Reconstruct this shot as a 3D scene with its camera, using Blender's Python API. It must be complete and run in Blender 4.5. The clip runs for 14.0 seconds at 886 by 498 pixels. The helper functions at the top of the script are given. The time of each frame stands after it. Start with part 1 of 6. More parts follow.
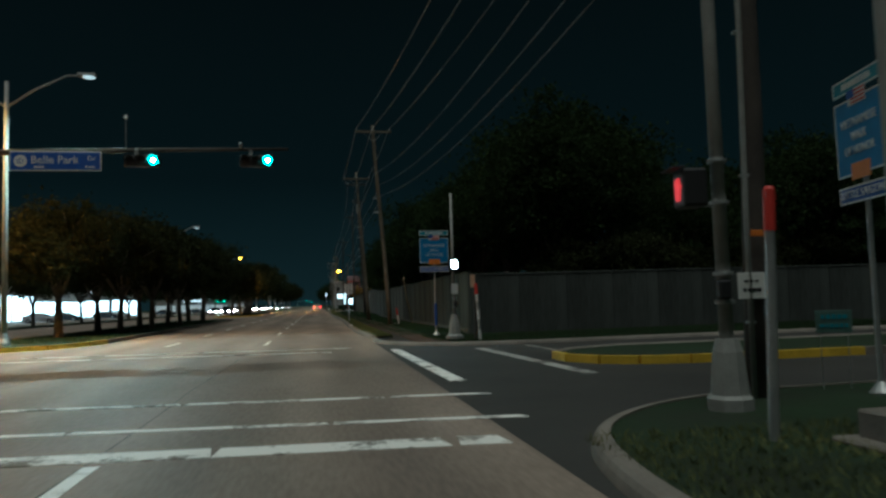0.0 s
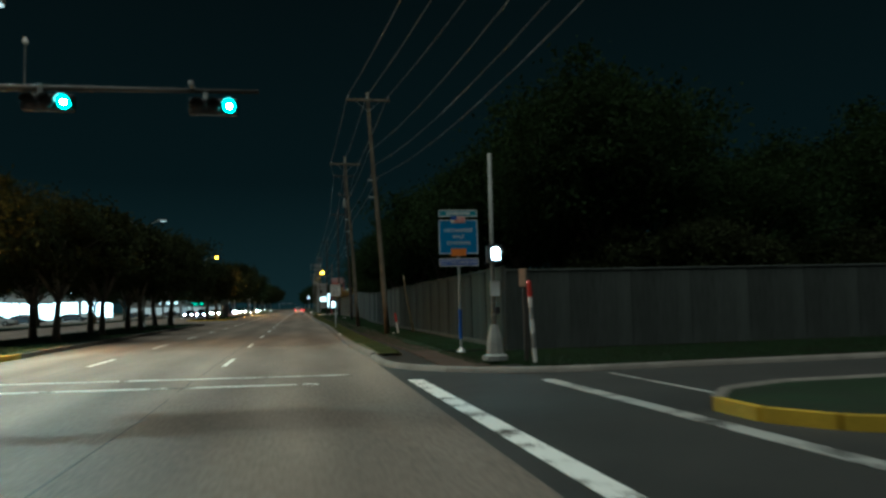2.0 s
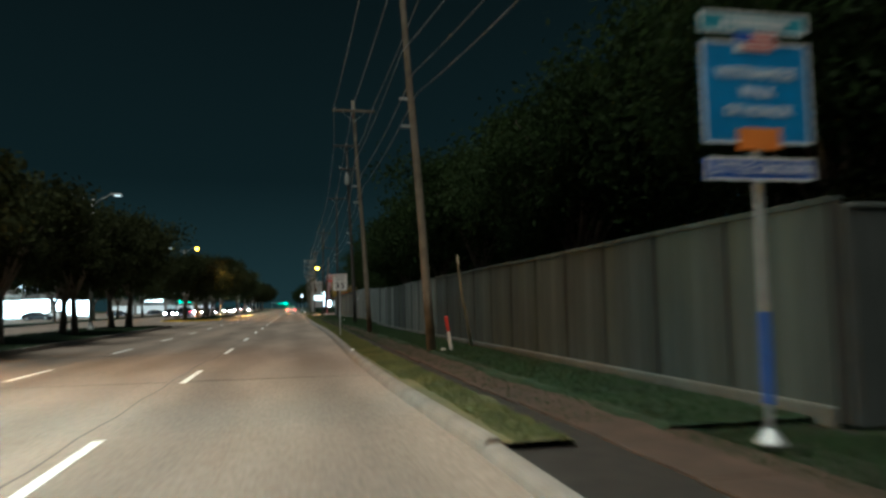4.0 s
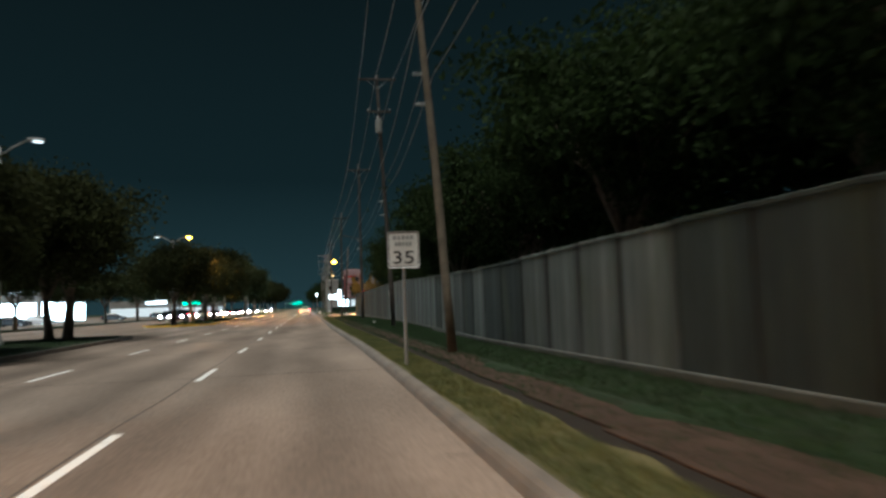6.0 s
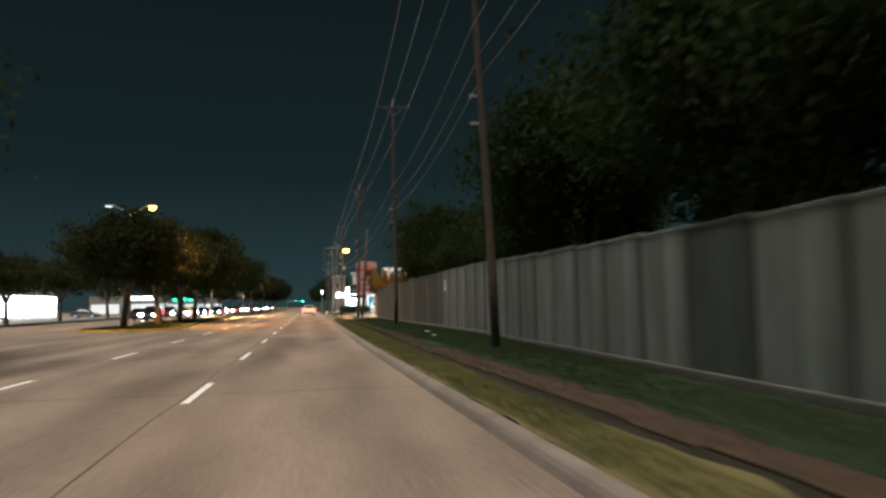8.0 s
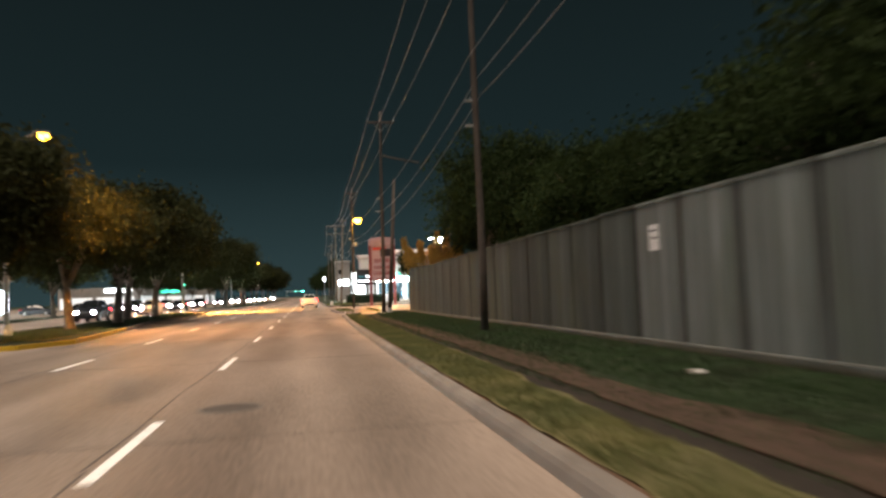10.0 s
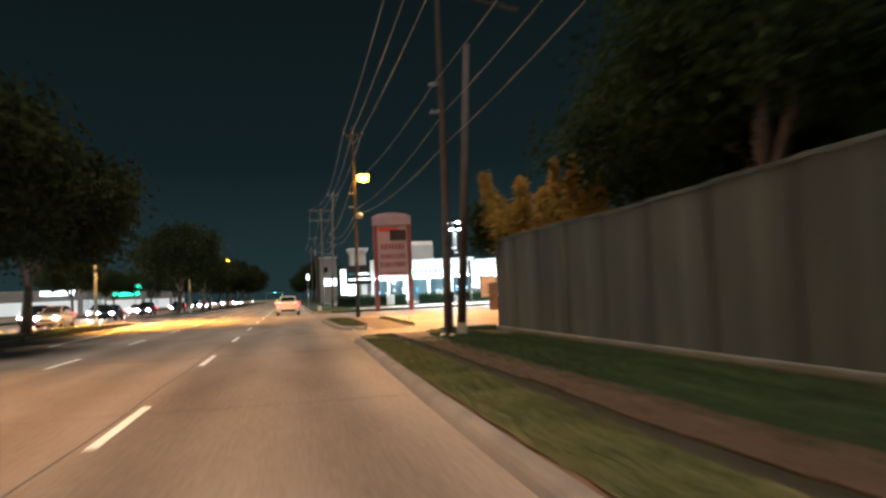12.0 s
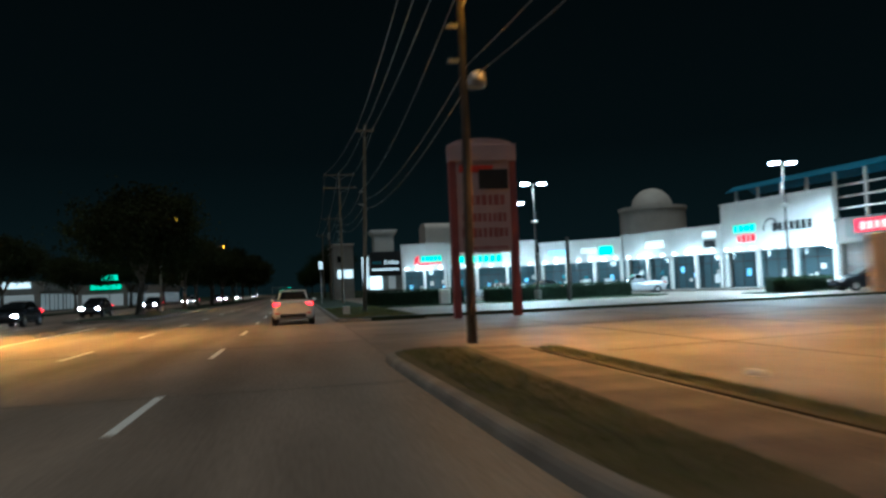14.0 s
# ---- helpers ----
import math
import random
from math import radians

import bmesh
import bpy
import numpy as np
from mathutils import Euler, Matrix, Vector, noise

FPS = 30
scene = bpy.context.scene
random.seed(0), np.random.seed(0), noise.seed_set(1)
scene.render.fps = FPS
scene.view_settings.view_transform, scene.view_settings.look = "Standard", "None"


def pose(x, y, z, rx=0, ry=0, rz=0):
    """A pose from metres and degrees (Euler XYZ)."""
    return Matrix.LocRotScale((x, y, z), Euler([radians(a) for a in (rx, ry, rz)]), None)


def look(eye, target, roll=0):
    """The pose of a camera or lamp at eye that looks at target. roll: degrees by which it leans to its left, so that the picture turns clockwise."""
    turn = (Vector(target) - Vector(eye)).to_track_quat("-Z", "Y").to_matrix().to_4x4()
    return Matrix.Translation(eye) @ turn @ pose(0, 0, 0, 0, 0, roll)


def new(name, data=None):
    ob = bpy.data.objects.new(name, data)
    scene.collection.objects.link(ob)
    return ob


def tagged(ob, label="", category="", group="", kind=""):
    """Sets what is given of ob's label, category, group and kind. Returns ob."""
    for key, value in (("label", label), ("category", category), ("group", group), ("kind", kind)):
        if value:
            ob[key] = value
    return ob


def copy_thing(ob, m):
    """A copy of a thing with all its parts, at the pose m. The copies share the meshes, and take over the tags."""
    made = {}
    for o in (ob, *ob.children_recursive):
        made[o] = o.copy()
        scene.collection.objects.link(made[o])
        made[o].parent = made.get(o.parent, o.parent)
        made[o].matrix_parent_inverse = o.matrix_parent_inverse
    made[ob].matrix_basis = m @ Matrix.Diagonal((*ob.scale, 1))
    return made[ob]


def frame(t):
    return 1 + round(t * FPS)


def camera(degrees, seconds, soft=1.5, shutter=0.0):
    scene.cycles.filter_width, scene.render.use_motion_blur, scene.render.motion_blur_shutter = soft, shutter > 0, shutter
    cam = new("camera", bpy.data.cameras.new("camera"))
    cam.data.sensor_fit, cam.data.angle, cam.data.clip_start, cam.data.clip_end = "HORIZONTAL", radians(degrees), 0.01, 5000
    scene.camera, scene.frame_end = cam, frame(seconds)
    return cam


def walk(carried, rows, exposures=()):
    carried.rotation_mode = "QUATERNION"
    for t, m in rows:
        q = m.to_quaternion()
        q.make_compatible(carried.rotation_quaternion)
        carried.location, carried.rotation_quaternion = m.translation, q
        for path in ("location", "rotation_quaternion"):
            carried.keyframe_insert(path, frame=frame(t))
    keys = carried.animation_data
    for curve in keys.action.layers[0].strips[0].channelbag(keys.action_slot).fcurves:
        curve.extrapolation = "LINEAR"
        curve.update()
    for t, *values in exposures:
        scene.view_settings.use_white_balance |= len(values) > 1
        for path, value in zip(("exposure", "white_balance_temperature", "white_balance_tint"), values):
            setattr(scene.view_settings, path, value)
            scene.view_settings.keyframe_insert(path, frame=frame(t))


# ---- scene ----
cam = camera(62.22, 14.0, soft=2.6, shutter=0.7)


def eye_row(x, y, z, yaw, pitch, roll):
    """Camera pose: yaw to the left, pitch up, roll to the right, in degrees."""
    a, b = radians(yaw), radians(pitch)
    way = Vector((-math.sin(a) * math.cos(b), math.cos(a) * math.cos(b), math.sin(b)))
    return look((x, y, z), Vector((x, y, z)) + way * 10, -roll)


PATH = [
    (0, 0.20, 0.00, 1.35, -9.80, 4.07, 1.79),
    (0.5, 0.21, 1.11, 1.37, -10.43, 4.07, 1.91),
    (1, 0.19, 2.71, 1.39, -10.80, 4.06, 1.93),
    (1.5, 0.21, 4.71, 1.38, -10.96, 4.17, 1.84),
    (2, 0.23, 7.32, 1.42, -11.14, 4.31, 1.45),
    (2.5, 0.24, 10.23, 1.44, -11.14, 4.38, 1.31),
    (2.7, 0.25, 11.47, 1.42, -11.19, 4.48, 1.17),
    (3.2, 0.29, 14.80, 1.41, -11.27, 4.45, 1.15),
    (3.8, 0.37, 19.30, 1.40, -11.51, 4.35, 1.09),
    (4.4, 0.45, 24.24, 1.39, -11.76, 4.26, 1.03),
    (5, 0.49, 29.53, 1.38, -11.88, 4.21, 1.00),
    (5.5, 0.51, 34.06, 1.40, -10.07, 4.03, 1.66),
    (6, 0.48, 38.55, 1.36, -10.59, 4.18, 1.97),
    (6.5, 0.37, 43.61, 1.42, -10.85, 4.53, 0.67),
    (7, 0.27, 49.03, 1.38, -10.36, 4.66, 0.67),
    (7.6, 0.18, 55.69, 1.38, -10.36, 4.49, 0.83),
    (8.2, 0.12, 62.57, 1.39, -10.37, 4.12, 1.19),
    (8.8, 0.10, 69.55, 1.41, -10.37, 3.73, 1.56),
    (9.5, 0.10, 77.62, 1.41, -10.38, 3.51, 1.77),
    (10, 0.12, 83.31, 1.41, -10.40, 3.23, 2.18),
    (10.5, 0.17, 89.31, 1.40, -10.68, 3.28, 2.74),
    (11, 0.22, 95.57, 1.39, -11.14, 3.08, 2.93),
    (11.5, 0.28, 102.11, 1.39, -11.68, 3.21, 2.86),
    (12, 0.31, 108.70, 1.39, -11.85, 3.25, 2.63),
    (12.5, 0.30, 115.27, 1.39, -10.99, 3.22, 2.75),
    (13, 0.29, 121.94, 1.41, -10.91, 3.08, 2.82),
    (13.5, 0.30, 128.61, 1.44, -11.36, 2.94, 2.55),
    (14, 0.31, 135.34, 1.39, -11.27, 2.92, 2.42),
]
EXPOSURES = [(0, -0.5, 4950, -17), (1.4, -0.4, 4900, -19), (2.5, -0.12, 4850, -24), (5, 0.76, 5400, -7), (5.5, 0.78, 5300, -8), (6.5, 0.88, 5300, -4), (7, 0.9, 5500, -2), (9.5, 1.3, 6550, 6), (10.5, 1.15, 6400, 7), (11.5, 0.9, 6400, 3), (12.5, 0.3, 5500, 0), (13.5, -1.05, 5400, 0), (14, -1.3, 5050, -11)]
walk(cam, [(t, eye_row(*r)) for t, *r in PATH], EXPOSURES)

# ---- light of the place: night sky, lamps; an added sun high behind to the left ----
world = bpy.data.worlds.new("night_sky")
scene.world = world
world.use_nodes = True
world.node_tree.nodes["Background"].inputs["Color"].default_value = (0.0055, 0.0085, 0.0085, 1)
world.node_tree.nodes["Background"].inputs["Strength"].default_value = 1.0
# broad fill sun added in place of the driving car's headlights
headlight_fill_data = bpy.data.lights.new("headlight_fill", "SUN")
headlight_fill_data.energy, headlight_fill_data.angle, headlight_fill_data.color = 1.8, radians(36), (1.0, 0.80, 0.66)
headlight_fill = new("headlight_fill", headlight_fill_data)
headlight_fill.matrix_basis = look((-10, -25, 92), (0, 0, 0))

WHITE_LED = (0.82, 0.92, 1.0)
SODIUM = (1.0, 0.37, 0.07)


def lamp(name, x, y, z, watts, colour, size=0.5, spread=160, tilt=(0, 0)):
    """A downward luminaire."""
    d = bpy.data.lights.new(name, "AREA")
    d.shape, d.size, d.energy, d.color, d.spread = "DISK", size, watts, colour, radians(spread)
    ob = new(name, d)
    ob.matrix_basis = pose(x, y, z, tilt[0], tilt[1], 0)
    return ob


# sodium lamps on the median
for ly, lw, lc in ((119.1, 1200, SODIUM), (163.0, 6200, SODIUM), (211, 1200, SODIUM)):
    lamp("median_light", -10.4, ly, 8.8, lw, lc, spread=168 if ly < 130 else 125, tilt=(0, -6))
# pale lamp over the first junction
lamp("median_light", -8.9, 31.2, 10.7, 1300, (0.85, 1.0, 0.93), spread=130, tilt=(-18, 0))
# orange source added at an unseen left head, for the warm tint nearby
lamp("median_light", -14.9, 31.2, 10.6, 3200, SODIUM, spread=150)
lamp("pole_light", 5.05, 150.8, 8.05, 6800, SODIUM, spread=156, tilt=(-11, -58))
lamp("lot_light", 18.75, 192.6, 9.0, 11500, WHITE_LED)
lamp("lot_light", 34.0, 183.2, 8.9, 11500, WHITE_LED)


# ---- materials ----
def mat(name, col, rough=0.7, metal=0.0, var=0.25, scale=3.0, fine=40.0, bump=0.15, emit=None, strength=0.0, rnd=0.0, spec=0.5, dark=None, stretch=None, sharp=(0.45, 0.98)):
    """Painted or natural surface with variation at two scales and fine relief."""
    m = bpy.data.materials.new(name)
    m.use_nodes = True
    nt = m.node_tree
    b = nt.nodes["Principled BSDF"]
    b.inputs["Roughness"].default_value = rough
    b.inputs["Metallic"].default_value = metal
    b.inputs["Specular IOR Level"].default_value = spec
    if emit:
        b.inputs["Emission Color"].default_value = (*emit, 1)
        b.inputs["Emission Strength"].default_value = strength
    if var == 0 and rnd == 0:
        b.inputs["Base Color"].default_value = (*col, 1)
        return m
    tc = nt.nodes.new("ShaderNodeTexCoord")
    n1, n2 = nt.nodes.new("ShaderNodeTexNoise"), nt.nodes.new("ShaderNodeTexNoise")
    n1.inputs["Scale"].default_value, n1.inputs["Detail"].default_value = scale, 5
    n2.inputs["Scale"].default_value, n2.inputs["Detail"].default_value = fine, 3
    mp = nt.nodes.new("ShaderNodeMapping")
    mp.inputs["Scale"].default_value = stretch or (1, 1, 1)
    nt.links.new(tc.outputs["Object"], mp.inputs["Vector"])
    for n in (n1, n2):
        nt.links.new(mp.outputs["Vector"], n.inputs["Vector"])
    add = nt.nodes.new("ShaderNodeMath")
    add.operation = "MULTIPLY_ADD"
    add.inputs[1].default_value = 0.45
    nt.links.new(n2.outputs["Fac"], add.inputs[0])
    nt.links.new(n1.outputs["Fac"], add.inputs[2])
    ramp = nt.nodes.new("ShaderNodeValToRGB")
    ramp.color_ramp.elements[0].position, ramp.color_ramp.elements[1].position = sharp
    lo = dark or tuple(c * (1 - var) for c in col)
    hi = tuple(min(1, c * (1 + var)) for c in col)
    ramp.color_ramp.elements[0].color, ramp.color_ramp.elements[1].color = (*lo, 1), (*hi, 1)
    nt.links.new(add.outputs[0], ramp.inputs["Fac"])
    out = ramp.outputs["Color"]
    if rnd:
        oi = nt.nodes.new("ShaderNodeObjectInfo")
        hs = nt.nodes.new("ShaderNodeHueSaturation")
        mr = nt.nodes.new("ShaderNodeMapRange")
        mr.inputs["To Min"].default_value, mr.inputs["To Max"].default_value = 1 - rnd, 1 + rnd
        nt.links.new(oi.outputs["Random"], mr.inputs["Value"])
        nt.links.new(mr.outputs["Result"], hs.inputs["Value"])
        nt.links.new(out, hs.inputs["Color"])
        out = hs.outputs["Color"]
    nt.links.new(out, b.inputs["Base Color"])
    if bump:
        bp = nt.nodes.new("ShaderNodeBump")
        bp.inputs["Strength"].default_value, bp.inputs["Distance"].default_value = bump, 0.02
        nt.links.new(add.outputs[0], bp.inputs["Height"])
        nt.links.new(bp.outputs["Normal"], b.inputs["Normal"])
    return m


def glow(name, col, strength):
    return mat(name, tuple(min(0.8, c) for c in col), 0.4, var=0, emit=col, strength=strength)


M = dict(
    asphalt=mat("concrete_road", (0.258, 0.210, 0.174), 0.6, var=0.45, scale=0.6, fine=22, bump=0.1, stretch=(1, 0.16, 1), spec=0.22),
    crossroad=mat("asphalt", (0.042, 0.040, 0.037), 0.7, var=0.35, scale=0.5, fine=60, bump=0.3),
    tar=mat("tar_seam", (0.09, 0.08, 0.072), 0.6, var=0.3),
    paint=mat("road_paint", (0.86, 0.85, 0.82), 0.55, var=0.2, scale=2.5, fine=25, dark=(0.34, 0.30, 0.26), sharp=(0.50, 0.66)),
    wornpaint=mat("worn_road_paint", (0.80, 0.79, 0.76), 0.6, var=0.2, scale=1.3, fine=14, dark=(0.16, 0.14, 0.12), sharp=(0.60, 0.72)),
    # greyer paint for the side street lines
    dullpaint=mat("grey_road_paint", (0.36, 0.35, 0.33), 0.7, var=0.25, scale=1.3, fine=14, dark=(0.10, 0.095, 0.09), sharp=(0.55, 0.72)),
    yellow=mat("yellow_kerb_paint", (0.62, 0.42, 0.03), 0.6, var=0.25, scale=2, fine=20),
    kerb=mat("kerb_concrete", (0.20, 0.178, 0.155), 0.8, var=0.3, scale=1.5, fine=25, rnd=0.1),
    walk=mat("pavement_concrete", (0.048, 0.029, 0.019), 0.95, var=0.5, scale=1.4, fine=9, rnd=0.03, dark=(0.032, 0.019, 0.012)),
    walk2=mat("paler_pavement_concrete", (0.15, 0.115, 0.085), 0.9, var=0.4, scale=0.8, fine=16, rnd=0.06, dark=(0.07, 0.052, 0.038)),
    islandturf=mat("trodden_turf", (0.075, 0.066, 0.032), 0.95, var=0.3, scale=0.9, fine=14, bump=0.5, dark=(0.048, 0.045, 0.022)),
    taupe=mat("taupe_stucco", (0.11, 0.095, 0.085), 0.85, var=0.15, scale=0.8, fine=25),
    earth=mat("bare_earth", (0.115, 0.066, 0.038), 0.95, var=0.4, scale=2.0, fine=22, bump=0.4, dark=(0.06, 0.036, 0.022)),
    # blackened so the bared gap by the path reads as a cast shadow
    shadesoil=mat("shadow_dark_soil", (0.017, 0.013, 0.009), 0.95, var=0.4, scale=4),
    grassbed=mat("turf", (0.009, 0.024, 0.006), 0.95, var=0.5, scale=0.8, fine=30, bump=0.5, dark=(0.013, 0.016, 0.007)),
    drygrass=mat("dry_turf", (0.115, 0.10, 0.042), 0.95, var=0.5, scale=0.7, fine=24, bump=0.6, dark=(0.055, 0.055, 0.022)),
    straw=mat("straw_blades", (0.125, 0.12, 0.04), 0.85, var=0.4, scale=0.8, fine=8, dark=(0.045, 0.075, 0.02), bump=0),
    grass=mat("grass_blades", (0.016, 0.044, 0.009), 0.85, var=0.4, scale=1.0, fine=8, dark=(0.018, 0.03, 0.009), bump=0),
    lot=mat("lot_concrete", (0.23, 0.185, 0.146), 0.6, var=0.4, scale=0.35, fine=14, dark=(0.10, 0.078, 0.06)),
    wall=mat("precast_concrete", (0.172, 0.192, 0.180), 0.92, var=0.35, scale=2.4, fine=22, rnd=0.28, dark=(0.068, 0.076, 0.069), stretch=(1, 1, 0.10)),
    # darker copy of the wall panels; at the near end it stands for shade
    walldark=mat("darkened_precast_concrete", (0.052, 0.066, 0.059), 0.92, var=0.4, scale=2.2, fine=20, rnd=0.25, dark=(0.025, 0.032, 0.028), stretch=(1, 1, 0.12)),
    # side street wall out of the headlights: its shade is put into the colour
    wallside=mat("shaded_precast_concrete", (0.066, 0.074, 0.069), 0.9, var=0.4, scale=0.9, fine=14, rnd=0.15, dark=(0.03, 0.034, 0.031), stretch=(1, 1, 0.3)),
    walljoint=mat("stained_joint_concrete", (0.034, 0.037, 0.033), 0.95, var=0.4, scale=1.2, fine=14, stretch=(1, 1, 0.12)),
    wallcap=mat("wall_cap_concrete", (0.115, 0.12, 0.105), 0.9, var=0.25, scale=1.5, fine=20),
    wood=mat("weathered_pole_wood", (0.175, 0.147, 0.11), 0.9, var=0.4, scale=2.5, fine=35, bump=0.5),
    # darker copy of the pole wood: shade of the unlit side put into colour
    shadewood=mat("shaded_pole_wood", (0.062, 0.052, 0.045), 0.85, var=0.4, scale=2.5, fine=35, bump=0.5),
    stake=mat("pale_stake_wood", (0.36, 0.30, 0.19), 0.9, var=0.3, scale=4, fine=30, bump=0.4),
    galv=mat("galvanised_steel", (0.42, 0.43, 0.43), 0.45, metal=0.7, var=0.2, scale=4),
    paintedpole=mat("grey_painted_steel", (0.30, 0.30, 0.285), 0.6, var=0.2, scale=4),
    dark=mat("black_plastic", (0.02, 0.02, 0.022), 0.5, var=0.2),
    insul=mat("glazed_insulator", (0.55, 0.55, 0.55), 0.25, var=0.1),
    wire=mat("aluminium_cable", (0.32, 0.32, 0.32), 0.45, metal=0.2, var=0.15),
    signwhite=mat("white_sign_sheeting", (0.80, 0.79, 0.77), 0.5, var=0.06, scale=6),
    signblue=mat("blue_sign_sheeting", (0.025, 0.21, 0.50), 0.5, var=0.15, scale=6),
    signteal=mat("teal_sign_sheeting", (0.04, 0.27, 0.36), 0.5, var=0.1, scale=6),
    signnavy=mat("street_name_blue", (0.02, 0.09, 0.42), 0.5, var=0.1, scale=6),
    orange=mat("orange_sheeting", (0.75, 0.22, 0.03), 0.5, var=0.1),
    red=mat("red_sheeting", (0.55, 0.04, 0.03), 0.5, var=0.15),
    tanplate=mat("tan_sign_sheeting", (0.62, 0.40, 0.27), 0.5, var=0.12, scale=6),
    black=mat("black_print", (0.015, 0.015, 0.015), 0.6, var=0),
    bark=mat("oak_bark", (0.16, 0.13, 0.10), 0.95, var=0.4, scale=3, fine=25, bump=0.6),
    leaf=mat("oak_leaves", (0.036, 0.043, 0.017), 0.8, var=0.45, scale=0.7, fine=5, rnd=0.15, bump=0, spec=0.1),
    leaf2=mat("broad_leaves", (0.027, 0.044, 0.015), 0.8, var=0.45, scale=0.6, fine=5, rnd=0.15, bump=0, spec=0.1),
    # yellow of the sodium lamp put into the leaf colour
    leafy=mat("lamplit_leaves", (0.36, 0.24, 0.052), 0.7, var=0.35, scale=1.0, fine=6, bump=0),
    hedge=mat("hedge_leaves", (0.014, 0.03, 0.012), 0.8, var=0.4, scale=2, fine=10, bump=0),
    carwhite=mat("white_car_paint", (0.80, 0.80, 0.80), 0.25, var=0.03, scale=2, bump=0),
    carsilver=mat("silver_car_paint", (0.45, 0.46, 0.48), 0.3, metal=0.4, var=0.04, bump=0),
    cardark=mat("dark_car_paint", (0.03, 0.035, 0.045), 0.25, var=0.05, bump=0),
    glass=mat("tinted_car_glass", (0.012, 0.014, 0.016), 0.06, var=0, spec=0.8),
    tyre=mat("tyre_rubber", (0.02, 0.02, 0.02), 0.85, var=0.2),
    rim=mat("alloy_rim", (0.45, 0.45, 0.46), 0.35, metal=0.8, var=0.1),
    taillit=mat("lit_tail_lamp", (0.5, 0.03, 0.03), 0.3, var=0, emit=(1.0, 0.014, 0.025), strength=13),
    headlit=glow("lit_headlamp", (1.0, 0.97, 0.92), 420),
    headoff=mat("clear_lamp_glass", (0.6, 0.6, 0.62), 0.15, var=0),
    sodium=glow("sodium_lamp_glow", (1.0, 0.40, 0.014), 40),
    ledglow=glow("white_led_glow", (0.85, 0.95, 1.0), 400),
    neutralglow=glow("neutral_lamp_glow", (0.95, 0.97, 1.0), 0.9),
    green=glow("green_signal_glow", (0.03, 1.0, 0.80), 12),
    greencore=glow("green_signal_core", (0.45, 1.0, 0.88), 60),
    greenfar=glow("far_green_signal_glow", (0.05, 1.0, 0.75), 160),
    handred=glow("red_walk_signal_glow", (1.0, 0.04, 0.05), 1.1),
    walkwhite=glow("white_walk_signal_glow", (0.85, 0.95, 1.0), 60),
    stucco=mat("pale_stucco", (0.68, 0.67, 0.64), 0.85, var=0.1, scale=0.8, fine=25, bump=0.1),
    stuccogrey=mat("grey_stucco", (0.30, 0.30, 0.29), 0.85, var=0.15, scale=0.8, fine=25),
    shopglass=mat("shop_glass", (0.05, 0.07, 0.08), 0.08, var=0, emit=(0.3, 0.75, 0.9), strength=0.07),
    shoplit=glow("lit_shop_window", (0.80, 0.92, 1.0), 6),
    dimlit=glow("dim_shop_window", (0.9, 0.93, 0.95), 0.3),
    bronze=mat("dark_bronze_pole", (0.05, 0.045, 0.04), 0.6, var=0.2),
    soffit=glow("soffit_lamp_glow", (0.88, 0.97, 1.0), 45),
    neonred=glow("red_led_letters", (1.0, 0.006, 0.02), 2.2),
    redfield=glow("red_lit_sign_field", (1.0, 0.008, 0.03), 0.35),
    neonpink=glow("pale_red_led_letters", (1.0, 0.30, 0.26), 2.4),
    neongreen=glow("green_led_letters", (0.08, 1.0, 0.55), 2.5),
    neonblue=glow("blue_led_letters", (0.25, 0.6, 1.0), 2.2),
    neonwhite=glow("white_lit_letters", (0.9, 0.97, 1.0), 3.0),
    signpink=mat("faded_pink_panel", (0.37, 0.27, 0.30), 0.7, var=0.15, scale=1.0),
    signfade=mat("faded_red_print", (0.24, 0.075, 0.085), 0.7, var=0.25, scale=2.0),
    yardgreen=mat("dull_green_sheet", (0.10, 0.17, 0.15), 0.6, var=0.2, scale=5),
    signred=mat("dark_red_column", (0.21, 0.055, 0.06), 0.7, var=0.2, scale=1.5),
    bluetin=mat("blue_roof_sheet", (0.06, 0.30, 0.50), 0.5, var=0.15, scale=1.0),
    plywood=mat("plywood_board", (0.68, 0.49, 0.34), 0.8, var=0.25, scale=1.5, fine=18),
    rust=mat("rusty_steel_side", (0.14, 0.075, 0.045), 0.8, var=0.4, scale=1.5, fine=20),
)


def sky_material():
    """Far sky: city glow at the horizon fading into the dark above."""
    m = bpy.data.materials.new("city_sky_glow")
    m.use_nodes = True
    nt = m.node_tree
    nt.nodes.remove(nt.nodes["Principled BSDF"])
    tc, sep, ramp, em = (nt.nodes.new(k) for k in ("ShaderNodeTexCoord", "ShaderNodeSeparateXYZ", "ShaderNodeValToRGB", "ShaderNodeEmission"))
    nt.links.new(tc.outputs["Generated"], sep.inputs[0])
    nt.links.new(sep.outputs["Z"], ramp.inputs["Fac"])
    e = ramp.color_ramp.elements
    e[0].position, e[0].color = 0.0, (0.0125, 0.0225, 0.0245, 1)
    e[1].position, e[1].color = 1.0, (0.0025, 0.0041, 0.0044, 1)
    mid = e.new(0.35)
    mid.color = (0.0044, 0.0083, 0.0092, 1)
    nt.links.new(ramp.outputs["Color"], em.inputs["Color"])
    nt.links.new(em.outputs[0], nt.nodes["Material Output"].inputs["Surface"])
    return m


M["skyglow"] = sky_material()


